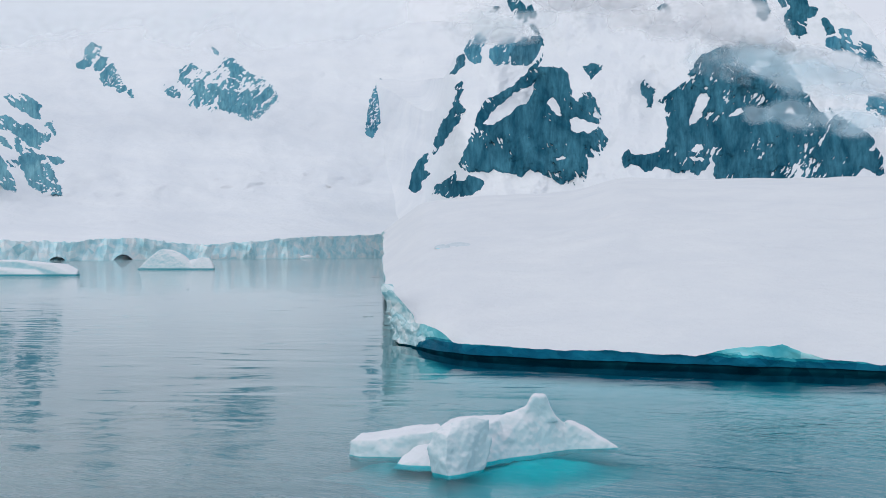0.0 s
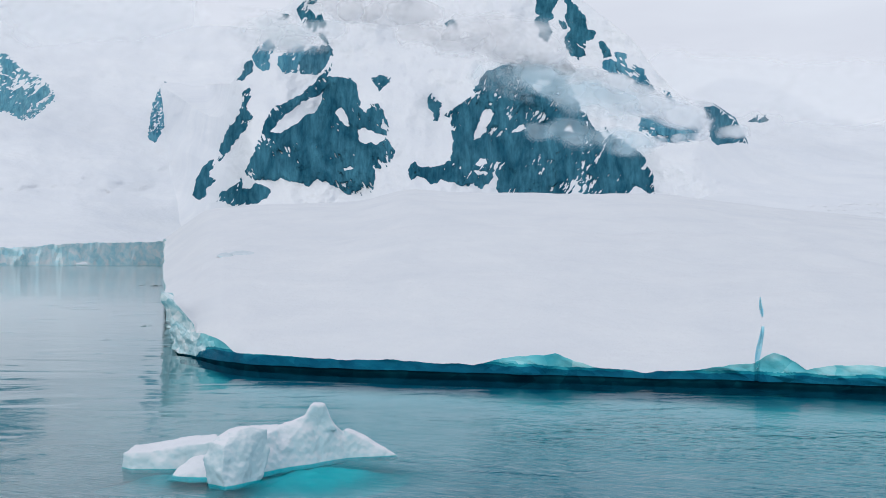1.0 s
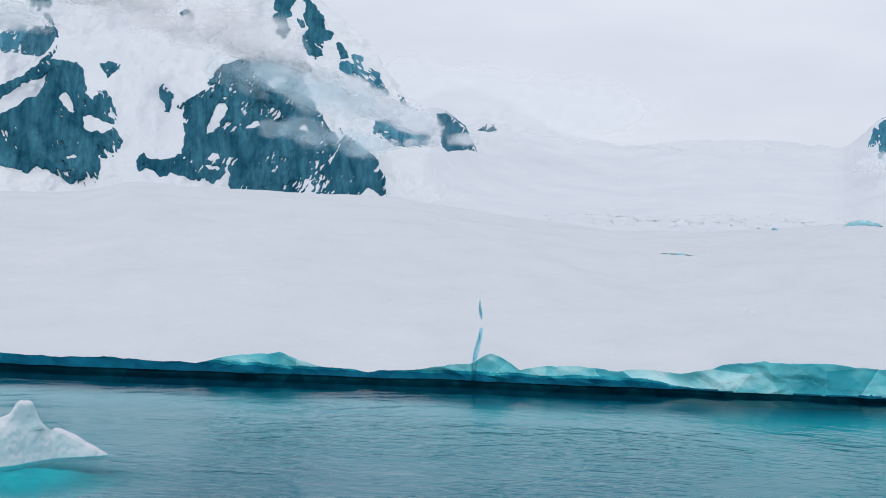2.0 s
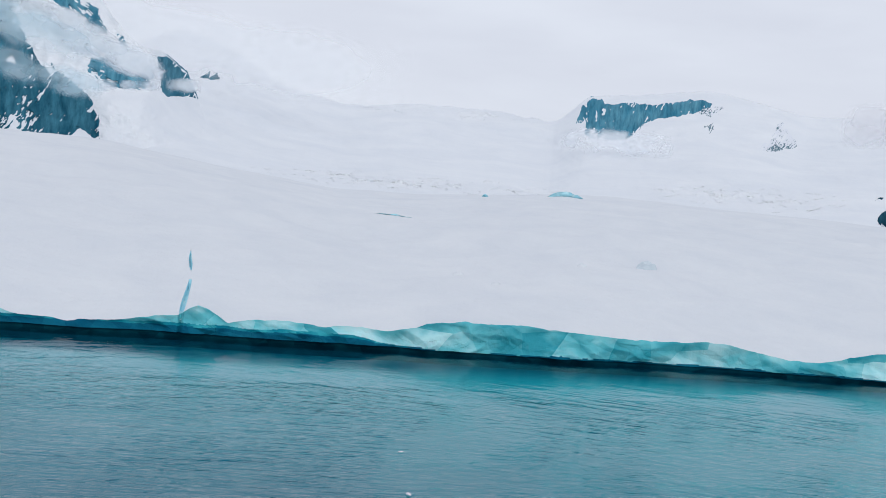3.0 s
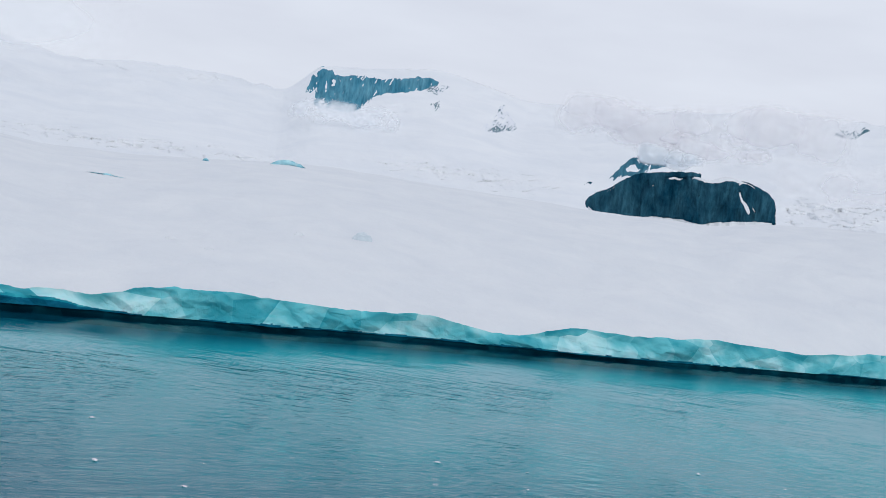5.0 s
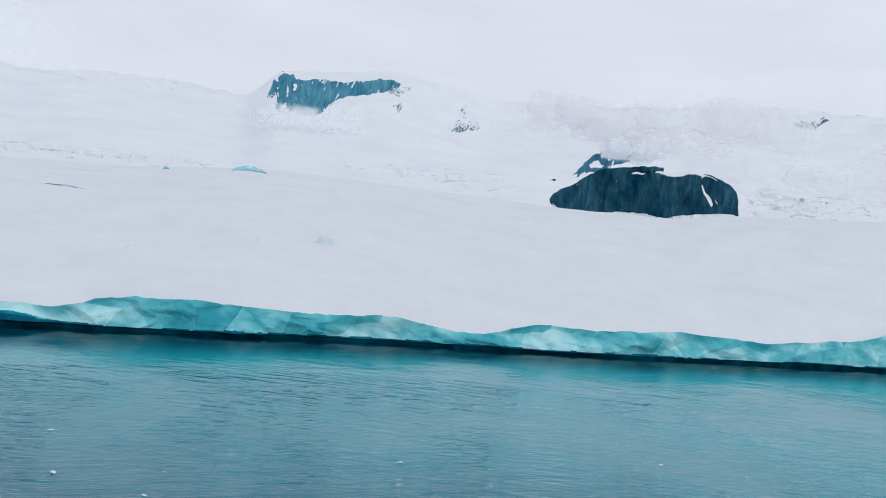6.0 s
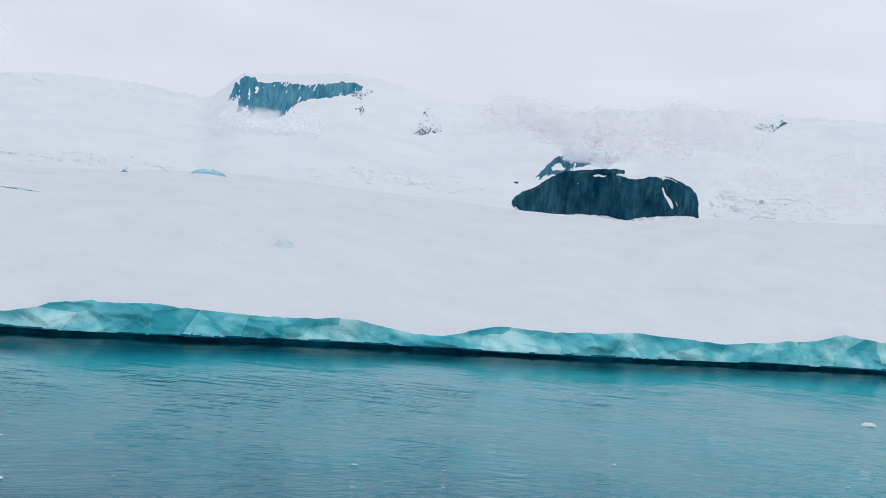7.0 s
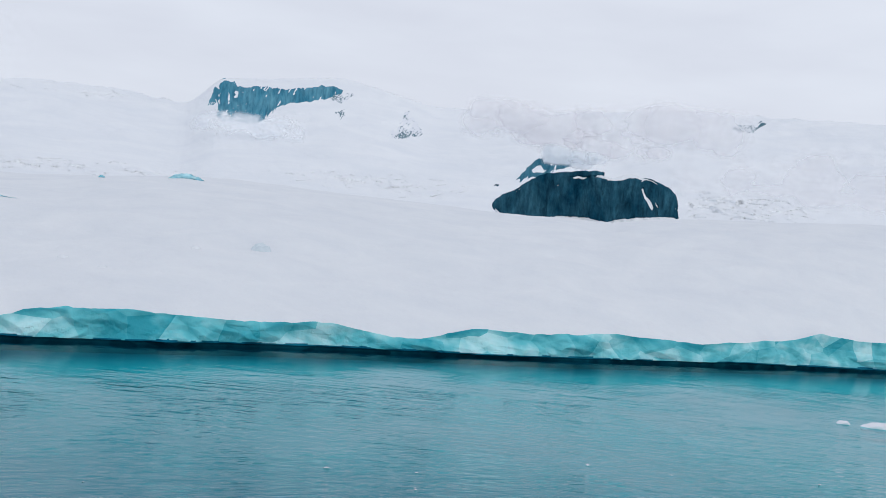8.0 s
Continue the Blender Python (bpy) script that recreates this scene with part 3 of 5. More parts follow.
# navy wet belt over the notch, teal one above, both with shade painted in; then clean ice
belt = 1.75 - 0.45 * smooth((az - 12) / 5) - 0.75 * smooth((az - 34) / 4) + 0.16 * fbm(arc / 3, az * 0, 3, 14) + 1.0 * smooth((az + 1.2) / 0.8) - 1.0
ice_band[8:] = np.where((ice_band[8:] == 0) & (height[8:] < belt[None, :-1]), 1, ice_band[8:])
ice_band[8:] = np.where((ice_band[8:] == 0) & (height[8:] < belt[None, :-1] + 0.35 * smooth((38 - az[None, :-1]) / 4)), 4, ice_band[8:])
grid_object("ice_front", front, (ICE, SHADED_WET_ICE, SNOW, TIP_ICE, SHADED_ICE, SHADED_NOTCH_ICE), ice_cap, slots=ice_band, sharp=True)

# ---- the land behind: glacier with its calving front, and the range ----
CALVING = ((-50, 1200), (-21, 1560), (-15.4, 1672), (-6.8, 1930), (-2.9, 2150), (8, 2300))
CLIFF_TOP = ((-50, 0.3), (-21, 0.3), (-17.7, 0.24), (-15, 0.46), (-13.3, 0.26), (-11.5, 0.12), (-9.8, 0.22), (-7.4, 0.46), (-5, 0.58), (-2.6, 0.68), (8, 0.7))
BACK_CREST = ((-50, 8), (-30, 9), (-21, 9.9), (-18, 10.6), (-15, 11.2), (-9.5, 11.5), (-5.1, 11.3), (-3.7, 11.0), (-2.6, 11.15), (2, 11.1), (8, 10.5))
MAIN_CREST = ((-5, 0.6), (-4.3, 3.0), (-3.7, 7.2), (-3.1, 8.35), (-1.5, 8.3), (0.2, 8.4), (0.5, 9.0), (0.9, 10.0), (2.1, 11.75), (3.0, 12.4), (5.5, 14.2), (9, 15.6), (12.5, 15.3), (16.3, 13.6), (18.2, 12.2), (19.0, 11.6), (20.05, 10.7), (20.7, 9.8), (21.7, 8.6), (22.6, 7.95), (23.7, 7.75), (24.8, 7.05), (25.4, 5.9), (26.2, 4.0), (27.5, 1.5))
MAIN_FOOT = ((-5, 0.75), (-2.5, 0.7), (-1, 0.4), (27.5, 0.4))
RIGHT_CREST = ((10, 6), (20, 7), (24.6, 9.1), (27, 8.3), (29.2, 7.0), (32.6, 6.3), (36.2, 6.7), (40, 6.7), (43, 6.35), (44.5, 7.75), (50.4, 8.4), (52, 8.1), (55, 7.4), (60, 7.6), (68, 8.2), (75, 8), (90, 8), (110, 7), (135, 4))


def back_range(a, e):
    lo, hi = table(CLIFF_TOP, a), table(BACK_CREST, a)
    u = np.clip((e - lo) / (hi - lo), 0, 1)
    r0 = table(CALVING, a)
    icefall = (np.exp(-((e - 3.0 - 0.08 * (a + 10)) / 0.7) ** 2) + 0.7 * np.exp(-((e - 1.3) / 0.3) ** 2)) * smooth((a + 22) / 5) * smooth((-1 - a) / 3)
    spur = 420 * np.exp(-((a + 21.5) / 2.4) ** 2) * smooth(u * 3) * smooth((1 - u) * 2)
    return r0 + (4300 - r0) * u ** 0.75 - spur - (80 * fbm(a / 3.0, e / 2.0, 3, 51, 0.4) + 9 * fbm(a / 0.8, e / 0.5, 4, 52, 0.6)) * smooth(u * 4) - 12 * icefall * (facets(a / 0.8, e / 0.25, 55, 0.8) + 0.6 * facets(a / 0.3, e / 0.1, 56, 0.8))


def main_range(a, e):
    west = smooth((1.5 - a - 0.12 * (e - 4) + 0.10 * fbm(a / 1.5, e / 1.2, 3, 68)) / 5.0)
    west = np.maximum(west, 0.94 * smooth((e - 5.6) / 2.9) * smooth((0.5 - a) / 1.6))
    own = 1450 + 950 * (e / 15.0) ** 0.85 - 40 * fbm(a / 2.2, e / 2.4, 4, 61, 0.42) - 50 * crags(a / 5, e / 7, 2, 66) - 4.5 * fbm(a / 0.7, e / 0.55, 4, 64, 0.6) * smooth((a - 1) / 3)
    east = smooth((a - 22.8) / 4.2)
    r = own + (back_range(a, e) + 130 - own) * west
    return r + (right_range(a, e) + 70 - r) * east


def right_range(a, e):
    u = np.clip((e - 1.2) / (table(RIGHT_CREST, a) - 1.2), 0, 1)
    # broken icefalls: below the middle slope, along the skyline, and beside the knoll
    fall = (np.exp(-((e - 2.75 - 0.02 * (a - 36)) / 0.33) ** 2) * smooth((a - 25) / 6) * smooth((47 - a) / 4)
            + 0.4 * np.exp(-((e - 6.3) / 0.35) ** 2) * smooth((a - 31) / 3) * smooth((44 - a) / 3)
            + 1.2 * np.exp(-((e - 3.6) / 0.6) ** 2) * smooth((a - 67.5) / 1) * smooth((76 - a) / 5)
            + 0.6 * np.exp(-((e - 3.4) / 0.5) ** 2) * smooth((a - 46) / 4) * smooth((59 - a) / 3))
    seracs = facets(a / 0.9, e / 0.22, 77, 0.8) + 0.5 * facets(a / 0.35, e / 0.1, 78, 0.8)
    return 760 + 2500 * u ** 0.8 - 70 * fbm(a / 4, e / 1.5, 4, 71) * smooth(u * 3) - 40 * fall * seracs


NUN_CREST = ((58.58, 0.99), (58.61, 2.62), (58.71, 3.03), (59.19, 3.35), (59.98, 3.85), (60.77, 4.37), (61.86, 4.63), (63.36, 4.82), (63.83, 4.80), (64.34, 4.68), (64.82, 4.83), (65.27, 4.95), (65.83, 4.80), (66.39, 4.63), (67.10, 4.25), (67.40, 3.89), (67.62, 3.01), (67.78, 1.87))


def nunatak_face(a, e):
    return 1000 + 60 * (e / 5) ** 2 + 2.2 * (a - 63) ** 2 - 14 * crags(a / 1.5, e / 3, 3, 81)


def massif(name, parent, face, crest, a0, a1, foot, cols, rows, mat):
    """Front slope from the foot to the crest, then the back slope."""
    a = np.linspace(a0, a1, cols)
    hi = np.maximum(table(crest, a) + 0.05 * fbm(a / 0.6, a * 0, 4, 91), table(foot, a) + 0.05) if not np.isscalar(foot) else np.maximum(table(crest, a) + 0.05 * fbm(a / 0.6, a * 0, 4, 91), foot + 0.05)
    lo = table(foot, a) if not np.isscalar(foot) else foot + 0 * a
    u = np.linspace(0, 1, rows)[:, None]
    e = lo[None, :] + (hi - lo)[None, :] * u
    A = np.broadcast_to(a, e.shape)
    r = np.maximum.accumulate(face(A, e), axis=0)
    pts = around(A, r, rise(r, e))
    back = []
    for d, drop in ((60, 0.03), (220, 0.3), (500, 0.75), (620, 1.05)):
        rb = np.minimum(r[-1] + d, 4850)
        zb = rise(r[-1], e[-1]) * (1 - drop) - 5
        back.append(around(a, rb, zb))
    return grid_object(name, np.concatenate([pts, np.stack(back)]), mat, parent)


def rock_face(parent, face, crest, outline, holes=(), proud=9.0, step=0.022, ragged=0.06, grain=1.0, mat=None, seed=0, sweep=0.0, grow=0.03, fleck=0.3, slant=60):
    """A bare rock outcrop that stands out of the snow inside a ragged outline; snow lies on it in slanting flecks."""
    p = np.array(outline)
    pad = 0.3
    a = np.arange(p[:, 0].min() - pad, p[:, 0].max() + pad, step)
    e = np.arange(p[:, 1].min() - pad, p[:, 1].max() + pad, step)
    A, E = np.meshgrid(a, e)
    g = grain
    x = A + sweep * E
    wa, we = A + 0.05 * g * fbm(A / 0.26, E / 0.26, 2, 111 + seed), E + 0.05 * g * fbm(A / 0.26, E / 0.26, 2, 121 + seed)
    f = outline_field(outline, wa, we)
    inner = np.clip(f / 0.55, 0, 1)
    for h in holes:
        f = np.minimum(f, -outline_field(h, wa, we) * 1.2)
    f = f + ragged * (0.7 * fbm(x / (0.5 * g), E / (0.5 * g), 3, 101 + seed) + 0.45 * fbm(x / (0.16 * g), E / (0.16 * g), 2, 131 + seed)) + grow
    co, si = math.cos(radians(slant)), math.sin(radians(slant))
    u, w = wa * co + we * si, -wa * si + we * co
    streak = 0.6 * fbm(u / 0.28, w / 0.09, 3, 141 + seed) + 0.62 * fbm(A / 1.1, E / 0.8, 2, 151 + seed)
    f = np.minimum(f, (0.64 - 0.62 * fleck + 0.30 * inner - streak) * 0.30)
    if crest is not None:
        f = np.minimum(f, (table(crest, A) - E) * 1.5)
    depth = np.clip(f / 0.10, -1, 1)
    cr = crags(x / (0.42 * g), E / (2.6 * g), 5, 171 + seed) + 0.5 * planes(x / (0.8 * g), E / (1.3 * g), 181 + seed) + 0.2 * planes(x / (0.22 * g), E / (0.4 * g), 191 + seed)
    R = face(A, E)
    R = R - np.where(depth > 0, depth * (1.0 + 0.55 * proud * np.clip(cr, 0.0, 1.5)), depth * 5)
    pts = around(A, R, rise(R, E))
    metre = math.radians(1) * float(np.mean(R))
    return grid_object("rock_face", pts, mat or ROCK, parent, keep=depth > -0.85, uv=np.stack([A, E], -1) * metre)


glacier = tagged(new("glacier"), "wide snowy glacier with a jagged blue-white calving front", "glacier", kind="structure")
massif("snow_slope", glacier, back_range, BACK_CREST, -48, 8, CLIFF_TOP, 420, 150, FAR_SNOW)
az = np.unique(np.concatenate([np.linspace(-48, -22, 500), np.linspace(-22, -2, 3000), np.linspace(-2, 8, 200)]))
rc, tc = table(CALVING, az), rise(table(CALVING, az), table(CLIFF_TOP, az))
rows = []
for k in range(26):
    t = k / 25
    rim = tc + 0.3 + 1.5 * np.abs(fbm(az / 0.22, az * 0, 4, 15)) + 4.0 * np.abs(facets(az / 0.55, az * 0, 16, 0.15)) + 2.0 * np.abs(facets(az / 0.2, az * 0, 18, 0.15))
    z = -4 + (rim + 4) * t
    face = 7 * planes(az / 0.9, t * 0.8 + 0.4 * fbm(az, az * 0, 2, 4), 25) + 4 * planes(az / 0.38, t * 1.1 + 0 * az, 26) + 1.6 * planes(az / 0.16, t * 2.6 + 0 * az, 27)
    cave = 0
    for c, w, h in ((-15.36, 0.42, 6.5), (-18.35, 0.34, 4.0)):
        lean = np.clip((az - c) / w, -1, 1)
        cave = cave + smooth((1 - np.abs(lean) ** 2.2 - np.maximum(z, 0) / h) * 6) * (np.abs(lean) < 1)
    rows.append(around(az, rc - 16 - face + 6 * t + 22 * np.minimum(cave, 1), z))
rows.append(around(az, rc + 12, rim + 0.25))
rows.append(around(az, rc + 45, rim + 0.5))
rows.append(around(az, rc + 130, tc + 1.5))
grid_object("ice_front", np.stack(rows), FAR_ICE, glacier, sharp=True)

mountain = tagged(new("mountain"), "steep snow-covered mountain with large bare blue-grey rock faces", "mountain", kind="structure")
massif("snow_slope", mountain, main_range, MAIN_CREST, -5, 27.5, MAIN_FOOT, 700, 260, FAR_SNOW)
upland = tagged(new("snowfield"), "wide snow slopes rising into mist behind the ice cap", "snowfield", kind="structure")
massif("snow_slope", upland, right_range, RIGHT_CREST, 8, 112, 1.2, 1700, 260, FAR_SNOW)
nunatak = tagged(new("nunatak"), "dark rounded rock knoll with a thin cap of snow", "rock", kind="structure")
massif("snow_cap", nunatak, nunatak_face, NUN_CREST, 58.72, 67.5, 1.0, 240, 60, SNOW)


# ---- rock outcrops ----
SNOW_BANDS = (
    ((2.10, 6.23), (2.42, 6.71), (2.96, 7.14), (3.64, 7.71), (4.11, 7.94), (4.47, 8.06), (4.74, 8.35), (4.56, 7.60), (4.29, 7.18), (3.79, 7.03), (3.25, 6.46), (2.70, 6.14), (2.29, 6.10)),
    ((6.36, 6.46), (6.58, 6.57), (7.01, 6.36), (7.43, 6.26), (7.82, 6.16), (7.71, 5.88), (7.30, 5.70), (7.02, 5.81), (6.68, 5.69), (6.43, 5.85)),
    ((5.18, 7.26), (5.59, 7.49), (5.79, 7.22), (6.08, 6.62), (5.97, 6.39), (5.61, 6.72), (5.35, 7.04)),
    ((5.67, 4.53), (6.06, 4.59), (6.28, 4.48), (6.00, 4.34), (5.72, 4.39)),
)
rock_face(mountain, main_range, MAIN_CREST, ((0.66, 3.83), (1.00, 4.33), (1.34, 5.17), (1.66, 6.00), (1.87, 6.69), (2.24, 7.23), (2.82, 7.63), (3.50, 8.03), (4.10, 8.49), (4.59, 9.05), (5.09, 9.67), (5.01, 9.26), (4.82, 8.90), (5.43, 8.97), (6.05, 8.93), (6.27, 8.61), (6.40, 7.92), (6.57, 7.38), (6.85, 7.24), (7.04, 7.66), (7.35, 7.70), (7.58, 7.40), (7.81, 6.85), (7.98, 6.57), (7.82, 6.16), (8.06, 5.55), (8.25, 5.38), (8.12, 5.05), (7.79, 4.48), (7.29, 4.48), (7.24, 3.92), (7.11, 3.36), (6.64, 3.15), (5.94, 3.28), (5.51, 3.60), (4.81, 3.81), (4.40, 3.92), (3.98, 3.63), (3.29, 3.78), (2.74, 3.93), (2.05, 3.81), (1.50, 3.85), (1.31, 3.73), (1.09, 4.00), (0.82, 3.83)), SNOW_BANDS, fleck=0.5, slant=-62, seed=3)
rock_face(mountain, main_range, MAIN_CREST, ((-0.39, 2.73), (-0.12, 3.15), (0.33, 3.49), (0.77, 3.72), (0.83, 3.42), (1.23, 3.43), (1.42, 3.65), (1.70, 3.63), (2.14, 3.31), (2.22, 3.20), (2.04, 2.92), (1.52, 2.69), (0.84, 2.59), (0.29, 2.58), (-0.03, 2.76)), fleck=0.1, seed=7)
rock_face(mountain, main_range, MAIN_CREST, ((0.81, 8.05), (1.02, 8.17), (1.11, 8.03), (0.98, 7.62), (0.93, 7.21), (1.26, 6.89), (1.05, 6.58), (0.94, 6.36), (0.62, 6.13), (0.30, 5.79), (0.11, 5.35), (-0.12, 4.90), (-0.28, 4.73), (-0.13, 5.34), (0.08, 5.95), (0.29, 6.45), (0.55, 6.92), (0.71, 7.34), (0.76, 7.72)), fleck=-0.1, grow=0.05, seed=14)
rock_face(mountain, main_range, MAIN_CREST, ((-1.47, 3.03), (-1.35, 3.77), (-1.08, 4.27), (-0.71, 4.61), (-0.42, 4.84), (-0.76, 4.28), (-0.92, 3.87), (-0.59, 3.74), (-0.86, 3.46), (-1.07, 3.04), (-1.28, 2.87)), fleck=0.0, grow=0.05, seed=21)
rock_face(mountain, main_range, MAIN_CREST, ((1.29, 9.50), (1.21, 9.77), (1.43, 10.21), (1.71, 10.43), (1.96, 10.57), (2.21, 10.22), (1.96, 9.89), (1.97, 9.23), (1.63, 9.17), (1.43, 9.33)), fleck=0.15, slant=70, grow=0.05, mat=BLUE_ROCK, seed=28)
rock_face(mountain, main_range, MAIN_CREST, ((0.49, 8.66), (0.74, 9.05), (0.96, 9.49), (1.18, 9.55), (1.18, 9.06), (0.79, 8.72)), fleck=0.1, grow=0.04, mat=PLAIN_ROCK, seed=29)
rock_face(mountain, main_range, MAIN_CREST, ((2.44, 9.79), (2.69, 9.95), (2.97, 10.12), (3.42, 10.45), (3.70, 10.35), (3.59, 9.91), (3.42, 9.52), (3.31, 9.17), (2.75, 9.08), (2.47, 9.40)), fleck=0.3, slant=60, grow=0.05, mat=BLUE_ROCK, seed=35)
rock_face(mountain, main_range, MAIN_CREST, ((3.48, 9.53), (3.56, 9.91), (4.04, 10.21), (4.43, 10.35), (4.85, 10.46), (4.99, 10.08), (4.85, 9.70), (4.60, 9.32), (4.24, 9.07), (3.54, 9.11)), fleck=0.0, slant=60, grow=0.05, mat=PLAIN_ROCK, seed=42)
rock_face(mountain, main_range, MAIN_CREST, ((3.35, 12.08), (3.66, 12.46), (3.89, 12.14), (4.08, 12.03), (4.25, 11.65), (4.51, 11.87), (4.76, 11.44), (4.57, 11.11), (4.14, 11.11), (3.75, 11.38), (3.49, 11.70)), fleck=0.35, slant=55, grow=0.06, mat=STREAKED_ROCK, seed=49)
rock_face(mountain, main_range, MAIN_CREST, ((3.69, 12.51), (3.94, 12.67), (4.25, 12.84), (4.64, 13.27), (4.70, 12.95), (4.36, 12.62), (4.02, 12.46)), fleck=0.45, slant=50, grow=0.05, mat=STREAKED_ROCK, seed=50)
rock_face(mountain, main_range, MAIN_CREST, ((2.40, 11.63), (2.68, 11.85), (2.90, 11.83), (2.63, 11.61)), fleck=0.5, mat=STREAKED_ROCK, seed=51)
rock_face(mountain, main_range, MAIN_CREST, ((8.16, 12.31), (8.46, 12.49), (8.80, 12.89), (9.02, 13.32), (9.30, 13.15), (9.22, 12.57), (8.80, 12.01), (8.41, 11.77), (8.49, 12.20)), fleck=0.0, grow=0.04, seed=56)
rock_face(mountain, main_range, MAIN_CREST, ((10.65, 11.64), (11.04, 11.74), (11.26, 11.57), (11.12, 11.20), (10.87, 10.99), (10.71, 11.10), (10.96, 11.36)), fleck=0.2, grow=0.05, mat=STREAKED_ROCK, seed=63)
rock_face(mountain, main_range, MAIN_CREST, ((4.37, 11.00), (4.57, 10.95), (4.93, 10.52), (5.10, 10.03), (4.88, 10.14), (4.65, 10.63)), fleck=0.6, mat=STREAKED_ROCK, seed=64)
rock_face(mountain, main_range, MAIN_CREST, ((7.02, 8.95), (7.44, 9.02), (7.95, 9.00), (7.90, 8.75), (7.62, 8.64), (7.45, 8.36), (7.23, 8.63)), fleck=0.2, seed=70)
rock_face(mountain, main_range, MAIN_CREST, ((9.84, 8.07), (10.04, 8.24), (10.27, 7.92), (10.55, 7.59), (10.39, 7.31), (10.34, 6.89), (10.17, 6.92), (10.22, 7.31), (9.94, 7.58)), fleck=0.2, seed=91)
SNOW_BANDS = (
    ((12.15, 6.05), (12.31, 6.64), (12.47, 7.33), (12.69, 7.56), (12.97, 7.50), (13.14, 7.29), (13.03, 6.92), (12.70, 6.56), (12.54, 6.06)),
    ((14.02, 6.38), (14.30, 6.74), (14.58, 6.85), (14.78, 6.58), (14.44, 6.41)),
    ((12.17, 4.77), (12.44, 5.11), (12.83, 5.12), (12.89, 4.84), (12.50, 4.72)),
    ((12.17, 4.49), (12.45, 4.55), (12.90, 4.34), (12.79, 4.25), (12.37, 4.33)),
    ((16.62, 6.53), (16.81, 6.81), (17.00, 6.67), (17.17, 6.31), (16.90, 6.42)),
    ((17.66, 7.36), (17.99, 7.25), (18.27, 6.94), (18.66, 6.59), (18.89, 6.20), (18.62, 6.03), (18.34, 6.39), (18.00, 6.67)),
    ((18.62, 5.92), (18.78, 5.92), (18.51, 5.37), (18.24, 4.93), (18.08, 4.71), (18.19, 5.15), (18.46, 5.57)),
    ((14.97, 8.73), (15.38, 9.06), (15.80, 9.00), (15.95, 8.73), (15.53, 8.59), (15.40, 8.24), (15.11, 8.40)),
)
rock_face(mountain, main_range, MAIN_CREST, ((8.97, 4.45), (9.27, 4.90), (9.36, 4.62), (10.40, 4.64), (11.10, 4.96), (11.17, 5.51), (11.01, 6.98), (10.73, 7.20), (11.28, 7.60), (12.04, 8.10), (12.22, 8.71), (12.78, 9.32), (13.98, 9.76), (15.09, 9.99), (15.93, 9.93), (16.41, 9.49), (16.78, 8.73), (17.49, 7.49), (18.47, 6.67), (19.44, 6.03), (20.41, 5.29), (20.88, 4.47), (21.05, 3.83), (20.98, 3.28), (20.15, 3.83), (19.75, 3.44), (18.71, 3.21), (18.24, 3.43), (17.68, 3.32), (17.13, 3.59), (16.71, 3.23), (15.88, 3.33), (14.06, 3.40), (13.50, 3.28), (13.36, 3.59), (13.44, 4.01), (13.26, 4.56), (12.85, 3.86), (12.52, 3.60), (12.10, 3.79), (11.54, 3.68), (11.11, 3.92), (10.55, 4.03), (10.13, 3.80), (9.76, 4.01), (9.37, 4.18), (9.09, 3.95)), SNOW_BANDS, fleck=0.38, slant=60, seed=58)
rock_face(mountain, main_range, MAIN_CREST, ((15.12, 12.23), (15.23, 12.97), (16.21, 12.88), (15.88, 12.26), (15.91, 11.94), (15.69, 11.79), (15.97, 11.25), (15.70, 10.83), (15.40, 11.00), (15.40, 11.40), (15.12, 11.73), (15.45, 12.12)), fleck=0.15, slant=60, grow=0.06, mat=STREAKED_ROCK, seed=70)
rock_face(mountain, main_range, MAIN_CREST, ((16.59, 12.92), (16.97, 12.59), (17.51, 11.99), (17.70, 11.40), (18.02, 11.23), (17.94, 10.92), (17.56, 10.88), (17.56, 10.18), (17.27, 10.03), (16.67, 10.43), (16.67, 11.01), (16.97, 11.35), (16.59, 11.92), (16.70, 12.39)), fleck=0.1, slant=-40, grow=0.07, mat=STREAKED_ROCK, seed=74)
rock_face(mountain, main_range, MAIN_CREST, ((16.32, 11.82), (16.59, 11.71), (16.75, 11.38), (16.48, 11.34)), fleck=0.4, mat=STREAKED_ROCK, seed=75)
rock_face(mountain, main_range, MAIN_CREST, ((18.31, 10.74), (18.55, 10.63), (18.87, 10.09), (18.53, 10.05)), fleck=0.3, grow=0.05, mat=STREAKED_ROCK, seed=76)
rock_face(mountain, main_range, MAIN_CREST, ((19.11, 10.24), (19.59, 10.06), (20.01, 9.62), (20.54, 9.23), (20.90, 8.37), (20.64, 8.16), (20.20, 8.34), (19.43, 8.95), (18.53, 9.62), (18.53, 9.89), (19.27, 9.70)), fleck=0.35, slant=-40, grow=0.07, mat=BLUE_ROCK, seed=77)
rock_face(mountain, main_range, MAIN_CREST, ((21.43, 8.35), (21.74, 8.23), (22.05, 7.74), (21.69, 7.92)), fleck=0.2, grow=0.03, mat=BLUE_ROCK, seed=78)
rock_face(mountain, main_range, MAIN_CREST, ((20.33, 7.11), (21.63, 7.28), (23.18, 7.12), (23.33, 6.64), (22.92, 5.97), (21.38, 5.90), (20.33, 6.52)), fleck=0.2, slant=-20, mat=BLUE_ROCK, seed=79)
